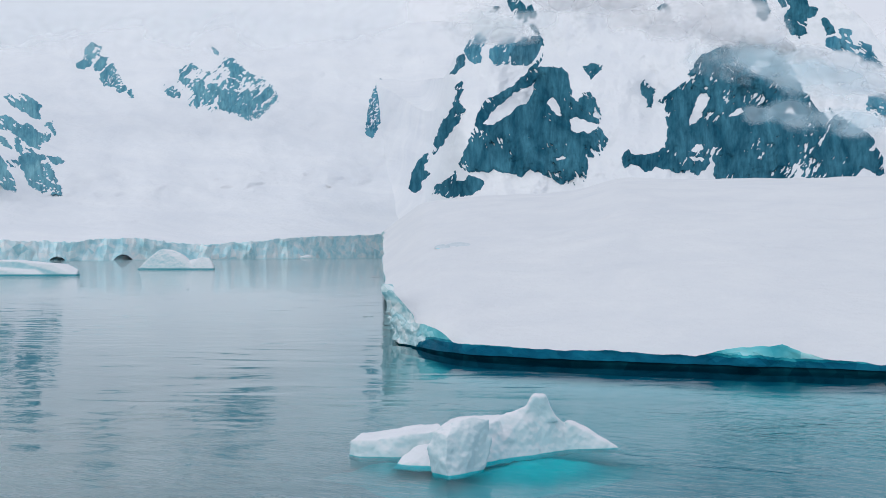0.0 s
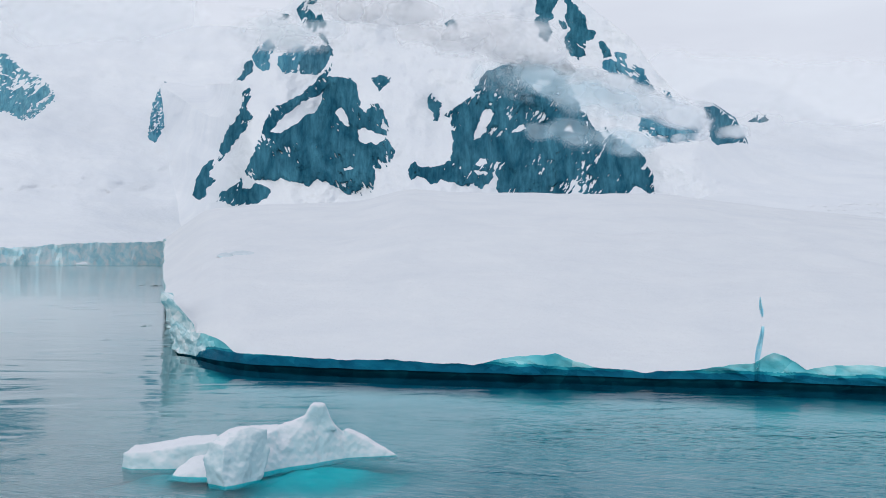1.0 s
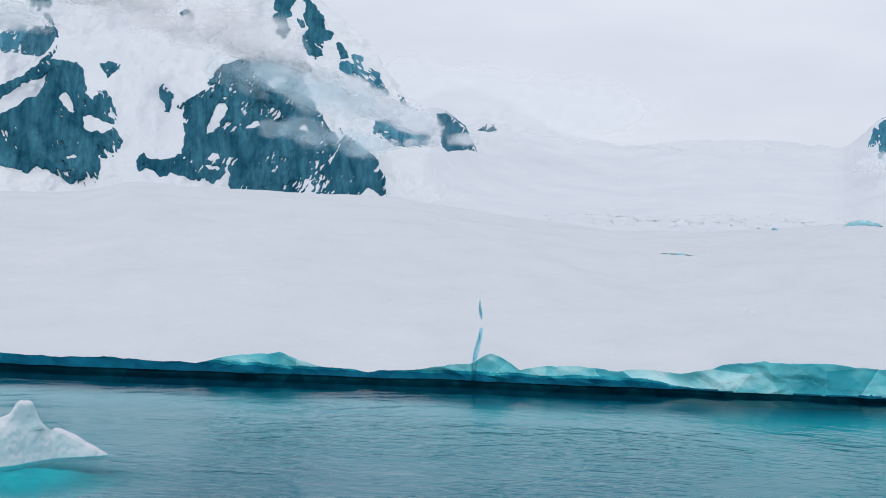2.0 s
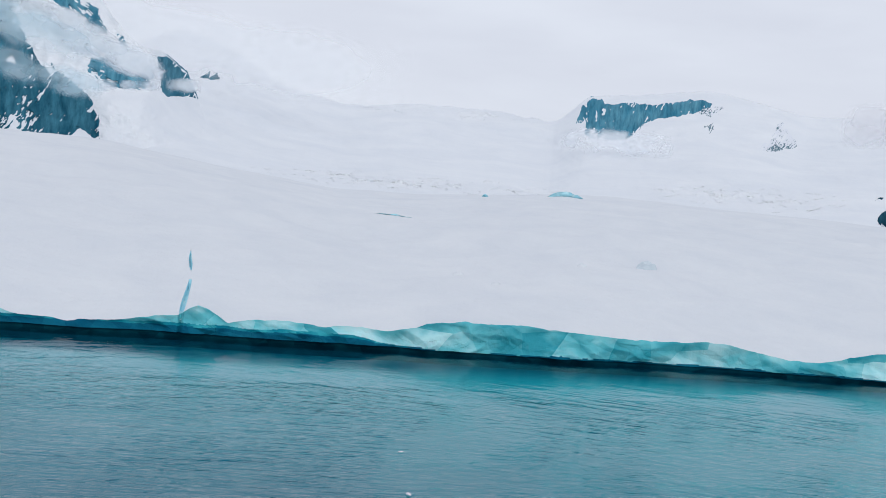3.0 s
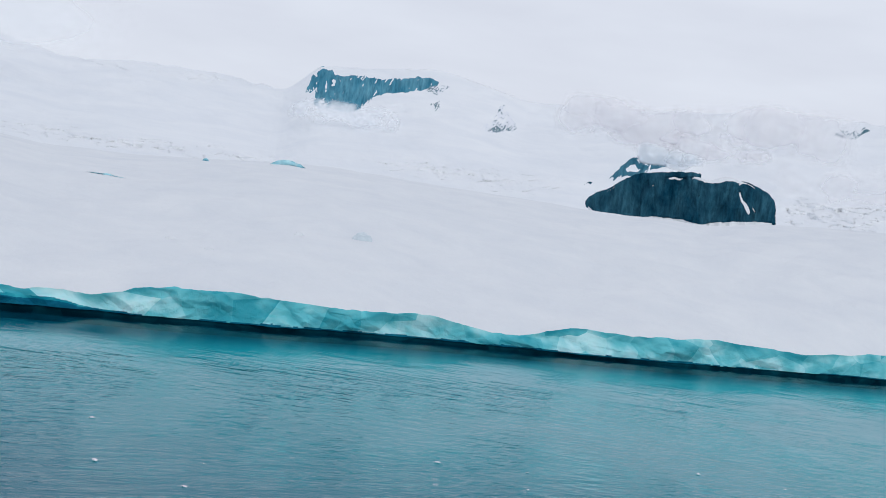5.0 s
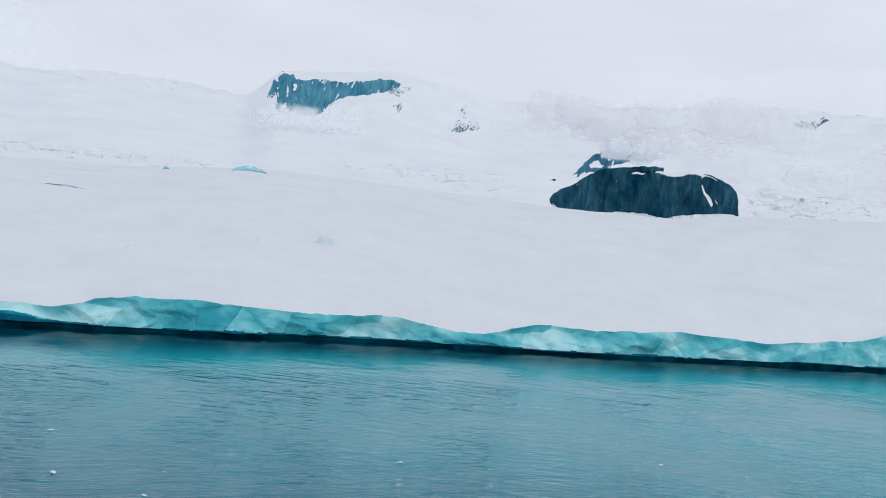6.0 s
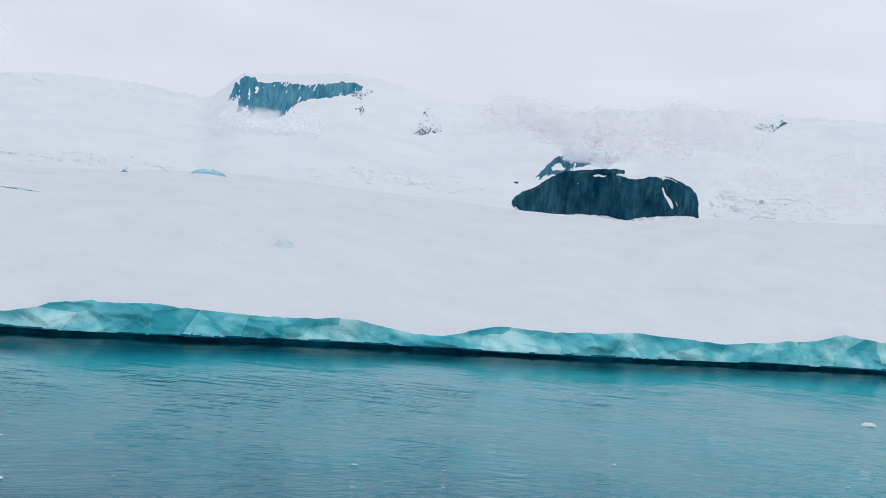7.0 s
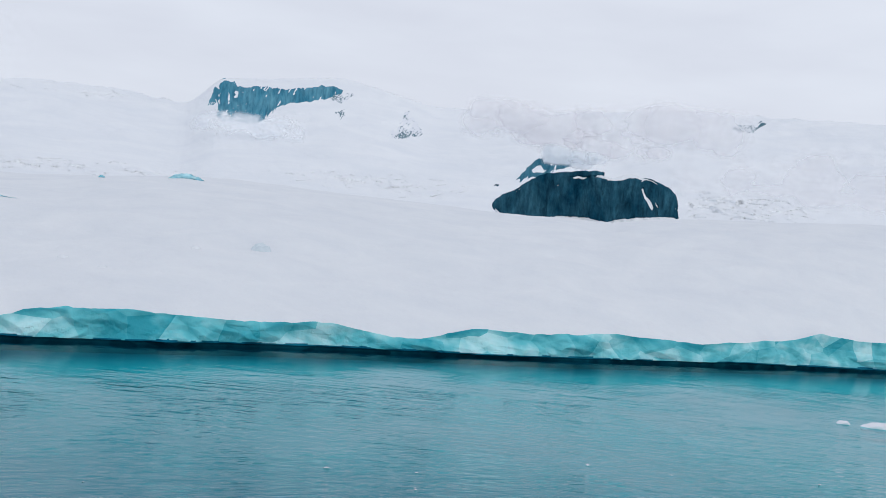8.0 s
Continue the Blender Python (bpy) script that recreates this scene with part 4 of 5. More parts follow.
rock_face(mountain, main_range, MAIN_CREST, ((23.43, 7.58), (23.81, 7.63), (24.24, 7.41), (24.61, 7.02), (24.99, 6.61), (25.23, 6.07), (25.31, 5.86), (24.70, 5.89), (24.04, 5.79), (23.64, 6.23), (23.71, 6.71), (23.49, 7.18)), fleck=-0.2, mat=PLAIN_ROCK, seed=77)
rock_face(mountain, main_range, MAIN_CREST, ((21.22, 6.03), (21.62, 6.13), (22.03, 6.13), (22.03, 5.94), (21.30, 5.92)), fleck=0.2, mat=PLAIN_ROCK, seed=84)
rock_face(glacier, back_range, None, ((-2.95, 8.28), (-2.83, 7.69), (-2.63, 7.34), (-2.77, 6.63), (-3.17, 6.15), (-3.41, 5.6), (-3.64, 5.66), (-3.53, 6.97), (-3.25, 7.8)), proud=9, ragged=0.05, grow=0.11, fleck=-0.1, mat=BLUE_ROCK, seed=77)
rock_face(upland, right_range, RIGHT_CREST, ((25.46, 6.87), (25.85, 7.16), (26.43, 7.15), (26.34, 6.86)), proud=9, seed=112)
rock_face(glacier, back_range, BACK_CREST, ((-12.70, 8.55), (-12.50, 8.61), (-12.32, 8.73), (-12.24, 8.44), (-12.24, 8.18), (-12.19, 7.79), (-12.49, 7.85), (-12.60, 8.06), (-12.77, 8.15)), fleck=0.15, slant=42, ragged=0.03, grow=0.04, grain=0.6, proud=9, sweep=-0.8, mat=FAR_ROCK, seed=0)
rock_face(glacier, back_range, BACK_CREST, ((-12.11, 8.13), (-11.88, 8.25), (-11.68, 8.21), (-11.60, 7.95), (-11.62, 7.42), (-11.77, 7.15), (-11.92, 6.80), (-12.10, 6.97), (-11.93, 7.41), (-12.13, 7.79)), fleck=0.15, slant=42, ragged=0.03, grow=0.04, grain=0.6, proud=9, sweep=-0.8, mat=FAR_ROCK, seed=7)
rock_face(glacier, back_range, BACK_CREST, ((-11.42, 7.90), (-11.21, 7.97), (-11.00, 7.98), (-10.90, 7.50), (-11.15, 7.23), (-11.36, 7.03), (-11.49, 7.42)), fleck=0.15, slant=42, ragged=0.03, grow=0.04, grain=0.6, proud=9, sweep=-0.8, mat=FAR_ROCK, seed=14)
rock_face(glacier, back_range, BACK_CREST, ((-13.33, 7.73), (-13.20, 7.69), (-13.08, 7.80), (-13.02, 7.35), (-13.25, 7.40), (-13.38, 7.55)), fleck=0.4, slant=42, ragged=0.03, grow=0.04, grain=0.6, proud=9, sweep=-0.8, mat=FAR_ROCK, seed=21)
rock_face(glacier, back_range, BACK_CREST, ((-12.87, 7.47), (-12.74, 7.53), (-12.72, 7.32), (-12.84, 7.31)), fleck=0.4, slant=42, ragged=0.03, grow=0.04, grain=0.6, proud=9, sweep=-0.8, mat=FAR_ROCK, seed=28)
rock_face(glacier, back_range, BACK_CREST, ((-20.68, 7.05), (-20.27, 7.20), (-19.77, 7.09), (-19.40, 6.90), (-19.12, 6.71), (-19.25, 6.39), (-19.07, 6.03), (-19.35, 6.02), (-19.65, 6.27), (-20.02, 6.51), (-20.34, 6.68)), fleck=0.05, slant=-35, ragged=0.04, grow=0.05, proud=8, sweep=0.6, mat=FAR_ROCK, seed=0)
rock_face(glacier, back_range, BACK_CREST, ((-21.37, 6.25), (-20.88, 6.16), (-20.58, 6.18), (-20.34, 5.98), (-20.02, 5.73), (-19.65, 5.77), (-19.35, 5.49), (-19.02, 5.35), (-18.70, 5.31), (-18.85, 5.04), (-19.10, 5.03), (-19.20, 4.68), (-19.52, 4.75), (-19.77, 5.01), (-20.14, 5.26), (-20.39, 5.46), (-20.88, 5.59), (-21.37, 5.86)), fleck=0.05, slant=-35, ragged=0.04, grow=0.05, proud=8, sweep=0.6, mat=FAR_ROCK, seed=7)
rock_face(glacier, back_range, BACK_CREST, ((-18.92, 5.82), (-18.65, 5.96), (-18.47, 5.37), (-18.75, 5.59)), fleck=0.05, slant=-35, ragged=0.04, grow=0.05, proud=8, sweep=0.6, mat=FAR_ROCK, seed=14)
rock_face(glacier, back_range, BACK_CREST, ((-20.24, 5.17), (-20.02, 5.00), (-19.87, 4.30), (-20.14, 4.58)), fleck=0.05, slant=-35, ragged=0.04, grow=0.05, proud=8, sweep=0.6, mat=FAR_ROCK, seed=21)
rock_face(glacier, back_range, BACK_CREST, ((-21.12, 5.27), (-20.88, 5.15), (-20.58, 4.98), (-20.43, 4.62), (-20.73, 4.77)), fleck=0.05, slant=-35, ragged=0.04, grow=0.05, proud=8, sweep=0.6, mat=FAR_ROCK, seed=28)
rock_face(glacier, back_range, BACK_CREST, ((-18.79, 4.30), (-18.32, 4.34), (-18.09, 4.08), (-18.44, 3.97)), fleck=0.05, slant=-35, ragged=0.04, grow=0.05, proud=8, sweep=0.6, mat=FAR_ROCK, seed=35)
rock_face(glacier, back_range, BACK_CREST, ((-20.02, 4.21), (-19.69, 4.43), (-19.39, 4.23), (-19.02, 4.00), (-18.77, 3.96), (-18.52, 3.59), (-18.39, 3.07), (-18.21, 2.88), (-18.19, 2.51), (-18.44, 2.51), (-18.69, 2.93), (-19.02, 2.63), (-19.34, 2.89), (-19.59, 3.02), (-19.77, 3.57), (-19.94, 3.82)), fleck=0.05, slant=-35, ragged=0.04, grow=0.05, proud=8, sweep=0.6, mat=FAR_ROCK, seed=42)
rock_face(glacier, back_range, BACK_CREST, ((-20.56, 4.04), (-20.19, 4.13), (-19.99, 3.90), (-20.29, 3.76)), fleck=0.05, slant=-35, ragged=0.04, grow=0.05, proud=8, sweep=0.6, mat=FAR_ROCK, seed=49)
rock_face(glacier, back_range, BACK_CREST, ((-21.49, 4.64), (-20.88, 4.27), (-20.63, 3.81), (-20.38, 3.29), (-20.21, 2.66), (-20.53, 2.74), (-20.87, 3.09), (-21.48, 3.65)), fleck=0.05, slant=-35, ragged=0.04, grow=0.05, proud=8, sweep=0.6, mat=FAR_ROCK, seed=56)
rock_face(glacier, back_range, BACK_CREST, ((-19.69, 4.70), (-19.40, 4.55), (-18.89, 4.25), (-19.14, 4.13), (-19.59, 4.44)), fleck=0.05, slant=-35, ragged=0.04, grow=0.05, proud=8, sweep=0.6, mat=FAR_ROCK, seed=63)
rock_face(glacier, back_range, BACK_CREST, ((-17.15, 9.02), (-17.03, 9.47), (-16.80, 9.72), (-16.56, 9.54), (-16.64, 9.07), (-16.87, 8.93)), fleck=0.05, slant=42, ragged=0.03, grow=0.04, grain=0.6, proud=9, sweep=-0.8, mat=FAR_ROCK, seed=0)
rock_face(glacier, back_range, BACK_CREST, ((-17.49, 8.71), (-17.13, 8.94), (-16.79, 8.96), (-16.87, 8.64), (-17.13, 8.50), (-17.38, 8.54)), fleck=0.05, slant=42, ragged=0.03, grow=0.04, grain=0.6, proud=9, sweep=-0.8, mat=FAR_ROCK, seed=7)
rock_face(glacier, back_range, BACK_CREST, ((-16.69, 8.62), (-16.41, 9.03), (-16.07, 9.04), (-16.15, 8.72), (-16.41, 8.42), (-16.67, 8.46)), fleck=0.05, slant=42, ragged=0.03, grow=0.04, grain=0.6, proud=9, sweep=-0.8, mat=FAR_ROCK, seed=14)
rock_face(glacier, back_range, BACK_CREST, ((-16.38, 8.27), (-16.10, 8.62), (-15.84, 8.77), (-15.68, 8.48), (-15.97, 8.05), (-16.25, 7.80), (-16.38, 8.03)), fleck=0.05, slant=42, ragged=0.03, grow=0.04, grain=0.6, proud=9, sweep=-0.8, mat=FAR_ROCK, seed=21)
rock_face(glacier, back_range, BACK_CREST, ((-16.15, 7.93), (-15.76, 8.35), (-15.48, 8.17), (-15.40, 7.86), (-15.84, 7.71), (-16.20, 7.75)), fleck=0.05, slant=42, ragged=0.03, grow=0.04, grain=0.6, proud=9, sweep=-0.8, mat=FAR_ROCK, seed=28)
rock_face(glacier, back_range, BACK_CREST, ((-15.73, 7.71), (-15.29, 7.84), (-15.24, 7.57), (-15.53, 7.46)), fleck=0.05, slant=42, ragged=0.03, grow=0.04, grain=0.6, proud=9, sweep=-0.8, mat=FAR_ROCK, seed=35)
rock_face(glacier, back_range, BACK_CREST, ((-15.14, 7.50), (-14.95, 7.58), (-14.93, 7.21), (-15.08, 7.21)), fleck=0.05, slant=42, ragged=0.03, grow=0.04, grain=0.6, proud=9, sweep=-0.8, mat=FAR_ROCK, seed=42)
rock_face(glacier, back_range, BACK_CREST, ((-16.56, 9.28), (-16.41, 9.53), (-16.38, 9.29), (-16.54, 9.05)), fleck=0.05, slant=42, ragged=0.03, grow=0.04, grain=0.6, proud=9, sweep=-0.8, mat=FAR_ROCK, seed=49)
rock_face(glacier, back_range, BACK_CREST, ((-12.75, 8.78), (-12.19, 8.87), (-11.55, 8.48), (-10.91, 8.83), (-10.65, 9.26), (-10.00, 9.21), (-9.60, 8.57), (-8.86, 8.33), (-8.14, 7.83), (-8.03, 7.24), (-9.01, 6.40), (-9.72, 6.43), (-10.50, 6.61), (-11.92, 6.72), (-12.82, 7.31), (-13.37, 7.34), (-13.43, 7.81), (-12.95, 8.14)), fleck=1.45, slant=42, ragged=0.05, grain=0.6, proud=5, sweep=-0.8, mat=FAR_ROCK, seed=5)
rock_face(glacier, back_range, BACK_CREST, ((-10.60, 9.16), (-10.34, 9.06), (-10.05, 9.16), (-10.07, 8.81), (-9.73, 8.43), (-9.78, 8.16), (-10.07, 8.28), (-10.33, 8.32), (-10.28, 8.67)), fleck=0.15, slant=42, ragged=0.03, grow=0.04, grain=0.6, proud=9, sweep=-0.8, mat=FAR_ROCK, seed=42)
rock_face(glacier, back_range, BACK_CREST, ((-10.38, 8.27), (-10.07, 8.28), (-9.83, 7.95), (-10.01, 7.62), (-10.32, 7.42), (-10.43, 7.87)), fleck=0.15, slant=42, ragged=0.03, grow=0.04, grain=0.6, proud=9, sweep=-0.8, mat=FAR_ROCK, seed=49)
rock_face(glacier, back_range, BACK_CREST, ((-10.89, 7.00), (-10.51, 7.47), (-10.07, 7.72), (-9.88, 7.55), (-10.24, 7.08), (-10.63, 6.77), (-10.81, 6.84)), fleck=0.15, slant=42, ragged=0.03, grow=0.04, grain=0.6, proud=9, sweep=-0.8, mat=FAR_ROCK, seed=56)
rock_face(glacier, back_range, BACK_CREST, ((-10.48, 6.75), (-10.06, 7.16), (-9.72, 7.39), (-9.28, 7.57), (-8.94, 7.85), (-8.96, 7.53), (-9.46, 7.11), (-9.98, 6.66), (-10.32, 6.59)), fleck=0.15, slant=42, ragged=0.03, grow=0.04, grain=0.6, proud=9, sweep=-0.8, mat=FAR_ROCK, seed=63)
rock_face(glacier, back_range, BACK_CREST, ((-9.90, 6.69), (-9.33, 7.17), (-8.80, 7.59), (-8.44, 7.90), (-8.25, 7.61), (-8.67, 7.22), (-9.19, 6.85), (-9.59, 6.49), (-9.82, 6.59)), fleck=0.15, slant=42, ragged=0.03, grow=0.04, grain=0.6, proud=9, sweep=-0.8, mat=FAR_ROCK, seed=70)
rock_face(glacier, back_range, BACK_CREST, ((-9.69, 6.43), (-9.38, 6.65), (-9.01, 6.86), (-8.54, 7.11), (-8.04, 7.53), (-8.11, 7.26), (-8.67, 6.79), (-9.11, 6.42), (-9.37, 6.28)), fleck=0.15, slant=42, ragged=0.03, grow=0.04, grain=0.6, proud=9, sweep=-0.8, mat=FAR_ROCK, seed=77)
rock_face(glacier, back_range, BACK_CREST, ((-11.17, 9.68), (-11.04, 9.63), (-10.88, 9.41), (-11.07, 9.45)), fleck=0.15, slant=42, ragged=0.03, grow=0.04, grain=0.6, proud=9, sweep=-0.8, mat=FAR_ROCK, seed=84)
SNOW_BANDS = (
    ((44.47, 7.02), (44.57, 7.08), (44.60, 6.49), (44.49, 6.53)),
    ((44.92, 7.13), (44.95, 7.40), (45.05, 6.65), (44.95, 6.53)),
    ((45.24, 7.27), (45.45, 7.30), (45.38, 6.91), (45.24, 6.94)),
    ((44.54, 6.04), (44.90, 6.19), (45.08, 6.05), (44.77, 5.93)),
)
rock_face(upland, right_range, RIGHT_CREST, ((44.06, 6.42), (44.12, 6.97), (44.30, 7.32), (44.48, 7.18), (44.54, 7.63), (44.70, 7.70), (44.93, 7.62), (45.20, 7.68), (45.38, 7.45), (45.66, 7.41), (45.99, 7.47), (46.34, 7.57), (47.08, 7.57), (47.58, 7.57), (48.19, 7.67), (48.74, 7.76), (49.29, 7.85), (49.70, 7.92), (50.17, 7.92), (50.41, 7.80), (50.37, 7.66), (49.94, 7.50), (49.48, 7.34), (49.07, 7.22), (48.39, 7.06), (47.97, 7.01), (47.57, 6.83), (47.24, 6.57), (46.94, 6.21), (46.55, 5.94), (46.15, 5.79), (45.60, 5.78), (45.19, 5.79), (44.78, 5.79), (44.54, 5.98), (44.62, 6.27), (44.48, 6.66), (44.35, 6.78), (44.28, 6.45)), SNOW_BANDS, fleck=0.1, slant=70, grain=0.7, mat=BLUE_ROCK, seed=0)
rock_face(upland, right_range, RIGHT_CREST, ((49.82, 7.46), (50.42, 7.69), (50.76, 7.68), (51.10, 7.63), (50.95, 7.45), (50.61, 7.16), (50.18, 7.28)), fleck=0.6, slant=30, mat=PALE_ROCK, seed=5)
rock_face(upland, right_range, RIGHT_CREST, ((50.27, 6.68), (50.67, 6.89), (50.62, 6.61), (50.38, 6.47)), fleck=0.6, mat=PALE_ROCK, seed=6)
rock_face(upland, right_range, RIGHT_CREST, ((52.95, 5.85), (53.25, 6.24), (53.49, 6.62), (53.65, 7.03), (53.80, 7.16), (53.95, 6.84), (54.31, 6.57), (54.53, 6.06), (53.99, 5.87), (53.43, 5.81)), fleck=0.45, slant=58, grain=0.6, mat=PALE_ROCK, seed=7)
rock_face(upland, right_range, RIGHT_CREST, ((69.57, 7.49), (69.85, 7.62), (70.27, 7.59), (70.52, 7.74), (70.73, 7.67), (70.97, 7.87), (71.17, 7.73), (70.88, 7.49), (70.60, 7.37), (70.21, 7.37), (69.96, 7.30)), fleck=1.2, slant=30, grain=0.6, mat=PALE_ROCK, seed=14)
SNOW_BANDS = (
    ((62.28, 4.58), (62.69, 4.65), (63.19, 4.63), (62.97, 4.53), (62.48, 4.52)),
    ((65.75, 4.22), (65.85, 4.31), (66.04, 3.97), (66.34, 3.66), (66.45, 3.40), (66.36, 3.22), (66.20, 3.49), (66.01, 3.77)),
    ((66.38, 3.86), (66.50, 3.73), (66.72, 3.37), (66.55, 3.52)),
)
rock_face(nunatak, nunatak_face, None, ((58.67, 2.91), (58.82, 3.15), (59.18, 3.41), (59.59, 3.59), (59.98, 3.90), (60.50, 4.26), (60.76, 4.42), (61.17, 4.57), (61.85, 4.68), (62.81, 4.80), (63.36, 4.87), (63.83, 4.83), (63.45, 4.71), (63.84, 4.66), (64.21, 4.56), (64.76, 4.58), (65.15, 4.72), (65.56, 4.73), (66.25, 4.65), (66.67, 4.49), (67.09, 4.28), (67.33, 4.08), (67.44, 3.76), (67.56, 3.03), (67.08, 3.01), (65.74, 2.89), (65.07, 2.75), (64.67, 2.66), (64.27, 2.57), (63.86, 2.56), (63.29, 2.67), (62.60, 2.66), (61.77, 2.64), (61.45, 2.56), (60.96, 2.40), (60.54, 2.44), (59.98, 2.39), (59.51, 2.37), (59.04, 2.55), (58.74, 2.75)), SNOW_BANDS, proud=5, ragged=0.02, grain=0.5, grow=0.02, fleck=-0.5, mat=NEAR_ROCK)
SNOW_BANDS = (
    ((60.15, 4.80), (60.32, 5.01), (60.65, 5.04), (60.79, 4.80), (61.00, 4.87), (60.72, 4.68), (60.30, 4.64)),
)
rock_face(upland, right_range, RIGHT_CREST, ((59.50, 4.24), (59.75, 4.59), (60.12, 5.02), (60.51, 5.39), (60.91, 5.53), (61.28, 5.45), (61.89, 5.45), (62.19, 5.20), (61.80, 5.00), (61.39, 4.91), (60.92, 4.59), (60.56, 4.22), (60.65, 4.45), (60.18, 4.47), (59.79, 4.15)), SNOW_BANDS, proud=6, ragged=0.03, fleck=0.2, mat=PLAIN_ROCK, seed=21)
rock_face(upland, right_range, RIGHT_CREST, ((58.24, 3.75), (58.42, 3.85), (58.67, 3.93), (58.59, 3.82)), grow=0.0, ragged=0.03, fleck=0.0, mat=NEAR_ROCK, seed=22)


# ---- floating ice ----
def lump(bm, centre, half, power, turn=0.0, rough=0.10, seed=0, lean=(0.0, 0.0)):
    """One block of ice: a rounded box with faces broken off it, chipped by noise, turned about the upright and leaning."""
    size = min(half)
    dice = random.Random(int(seed * 100) + 5)
    breaks = []
    for _ in range(14):
        way = Vector((dice.uniform(-1, 1), dice.uniform(-1, 1), dice.uniform(-0.3, 0.9))).normalized()
        breaks.append((way, dice.uniform(0.72, 0.95)))
    made = bmesh.ops.create_icosphere(bm, subdivisions=5 if max(half) > 0.9 else 4, radius=1.0)["verts"]
    spin = Matrix.Rotation(radians(turn), 3, "Z")
    shift = Vector((seed * 1.7, seed * 0.9, seed * 2.3))
    for v in made:
        d = v.co.copy()
        k = (abs(d.x) ** power + abs(d.y) ** power + abs(d.z) ** power) ** (-1 / power)
        p = Vector((d.x * half[0], d.y * half[1], d.z * half[2])) * k
        for way, reach in breaks:
            far = math.sqrt(sum((way[i] * half[i]) ** 2 for i in range(3))) * reach
            over = p.dot(way) - far
            if over > 0:
                p -= way * over * 0.92
        q = p / size
        w = noise.noise(q * 0.9 + shift) * 1.0 + noise.noise(q * 2.1 + shift) * 0.5 + (0.3 - abs(noise.noise(q * 3.6 + shift))) * 0.45
        p += Vector((d.x, d.y, d.z)) * w * rough * size * 2
        v.co = spin @ (p + Vector((lean[0] * p.z, lean[1] * p.z, 0))) + Vector(centre)
        v.co.z = max(v.co.z, -0.12 * max(half))


def ice_part(name, lumps, parent, mat, voxel, rough, label="", seed=0):
    """Blocks of ice frozen into one body."""
    bm = bmesh.new()
    for k, (centre, half, power, turn, lean) in enumerate(lumps):
        lump(bm, centre, half, power, turn, rough, seed + k * 1.37, lean)
    me = bpy.data.meshes.new(name)
    bm.to_mesh(me)
    bm.free()
    me.materials.append(mat)
    ob = new(name, me)
    ob.parent = parent
    fuse = ob.modifiers.new("fuse", "REMESH")
    fuse.mode, fuse.voxel_size, fuse.use_smooth_shade = "VOXEL", voxel, True
    ease = ob.modifiers.new("ease", "SMOOTH")
    ease.factor, ease.iterations = 0.5, 2
    if label:
        ob["label"] = label
    return ob


def hull_part(name, hulls, parent, mat, voxel, label="", size=1.0, chip=1.0):
    """Broken blocks of ice, each a flat-faced lump, frozen together, weathered and chipped."""
    me = bpy.data.meshes.new(name)
    bm = bmesh.new()
    for corners in hulls:
        verts = [bm.verts.new(c) for c in corners]
        bmesh.ops.convex_hull(bm, input=verts)
    bmesh.ops.recalc_face_normals(bm, faces=bm.faces)
    bm.to_mesh(me)
    bm.free()
    me.materials.append(mat)
    ob = new(name, me)
    ob.parent = parent
    fuse = ob.modifiers.new("fuse", "REMESH")
    fuse.mode, fuse.voxel_size, fuse.use_smooth_shade = "VOXEL", voxel, True
    ease = ob.modifiers.new("ease", "SMOOTH")
    ease.factor, ease.iterations = 0.5, 7
    for scale, strength in ((1.5, 0.42), (0.5, 0.10), (0.2, 0.03)):
        chips = bpy.data.textures.new("chips", "CLOUDS")
        chips.noise_scale, chips.noise_depth = scale * size, 2
        wear = ob.modifiers.new("wear", "DISPLACE")
        wear.texture, wear.strength, wear.mid_level, wear.texture_coords = chips, strength * size * chip, 0.5, "LOCAL"
    if label:
        ob["label"] = label
    return ob


def iceberg(name, label, place, turn=0.0, category="iceberg"):
    base = new(name)
    base.matrix_world = pose(*place, 0, 0, turn)
    return tagged(base, label, category)


UPRIGHT = (0.0, 0.0)
berg = iceberg("iceberg", "small white iceberg with a turquoise foot under water", (3.85, 82.0, 0.0))
SLAB = ((-10.6, 2.2, -0.3), (-10.3, 4.6, -0.3), (-4, 5, -0.3), (-3.2, 1.2, -0.3), (-7, 1.0, -0.3), (-9.8, 1.2, -0.3),
        (-10.4, 2.5, 1.0), (-9.8, 4.4, 1.2), (-4, 4.8, 1.95), (-3.6, 1.8, 1.95), (-7, 1.5, 1.35), (-9.5, 1.6, 1.15))
APRON = ((-7.3, -2.0, -0.3), (-5.0, -2.6, -0.3), (-3.2, -2.8, -0.3), (-7.0, 0.5, -0.3), (-3.5, 0.7, 1.25), (-5.5, 0.3, 1.05), (-6.4, -0.6, 0.45), (-4.6, -1.6, 0.75))
MIDDLE = ((-4.5, -1.2, -0.3), (-4, 4.5, -0.3), (1.5, 4.5, -0.3), (1.5, 1.0, -0.3), (-0.5, -1.0, -0.3),
          (-3.8, 1.2, 2.0), (-3.5, 3.8, 2.15), (0.5, 3.8, 2.75), (0.3, 1.4, 2.65), (-1.2, 0.2, 2.2))
RIDGE = ((-0.6, -0.5, -0.3), (1, 4.8, -0.3), (6.5, 7.2, -0.3), (7.2, 5.9, -0.3), (5.6, 4.2, -0.3), (2.6, 1.7, -0.3),
         (0.3, 2.2, 2.75), (1.6, 2.9, 3.2), (2.9, 3.2, 3.55), (4.4, 4.1, 3.0), (4.2, 5, 2.8), (1.2, 4.4, 2.8), (6.0, 5.3, 1.4))
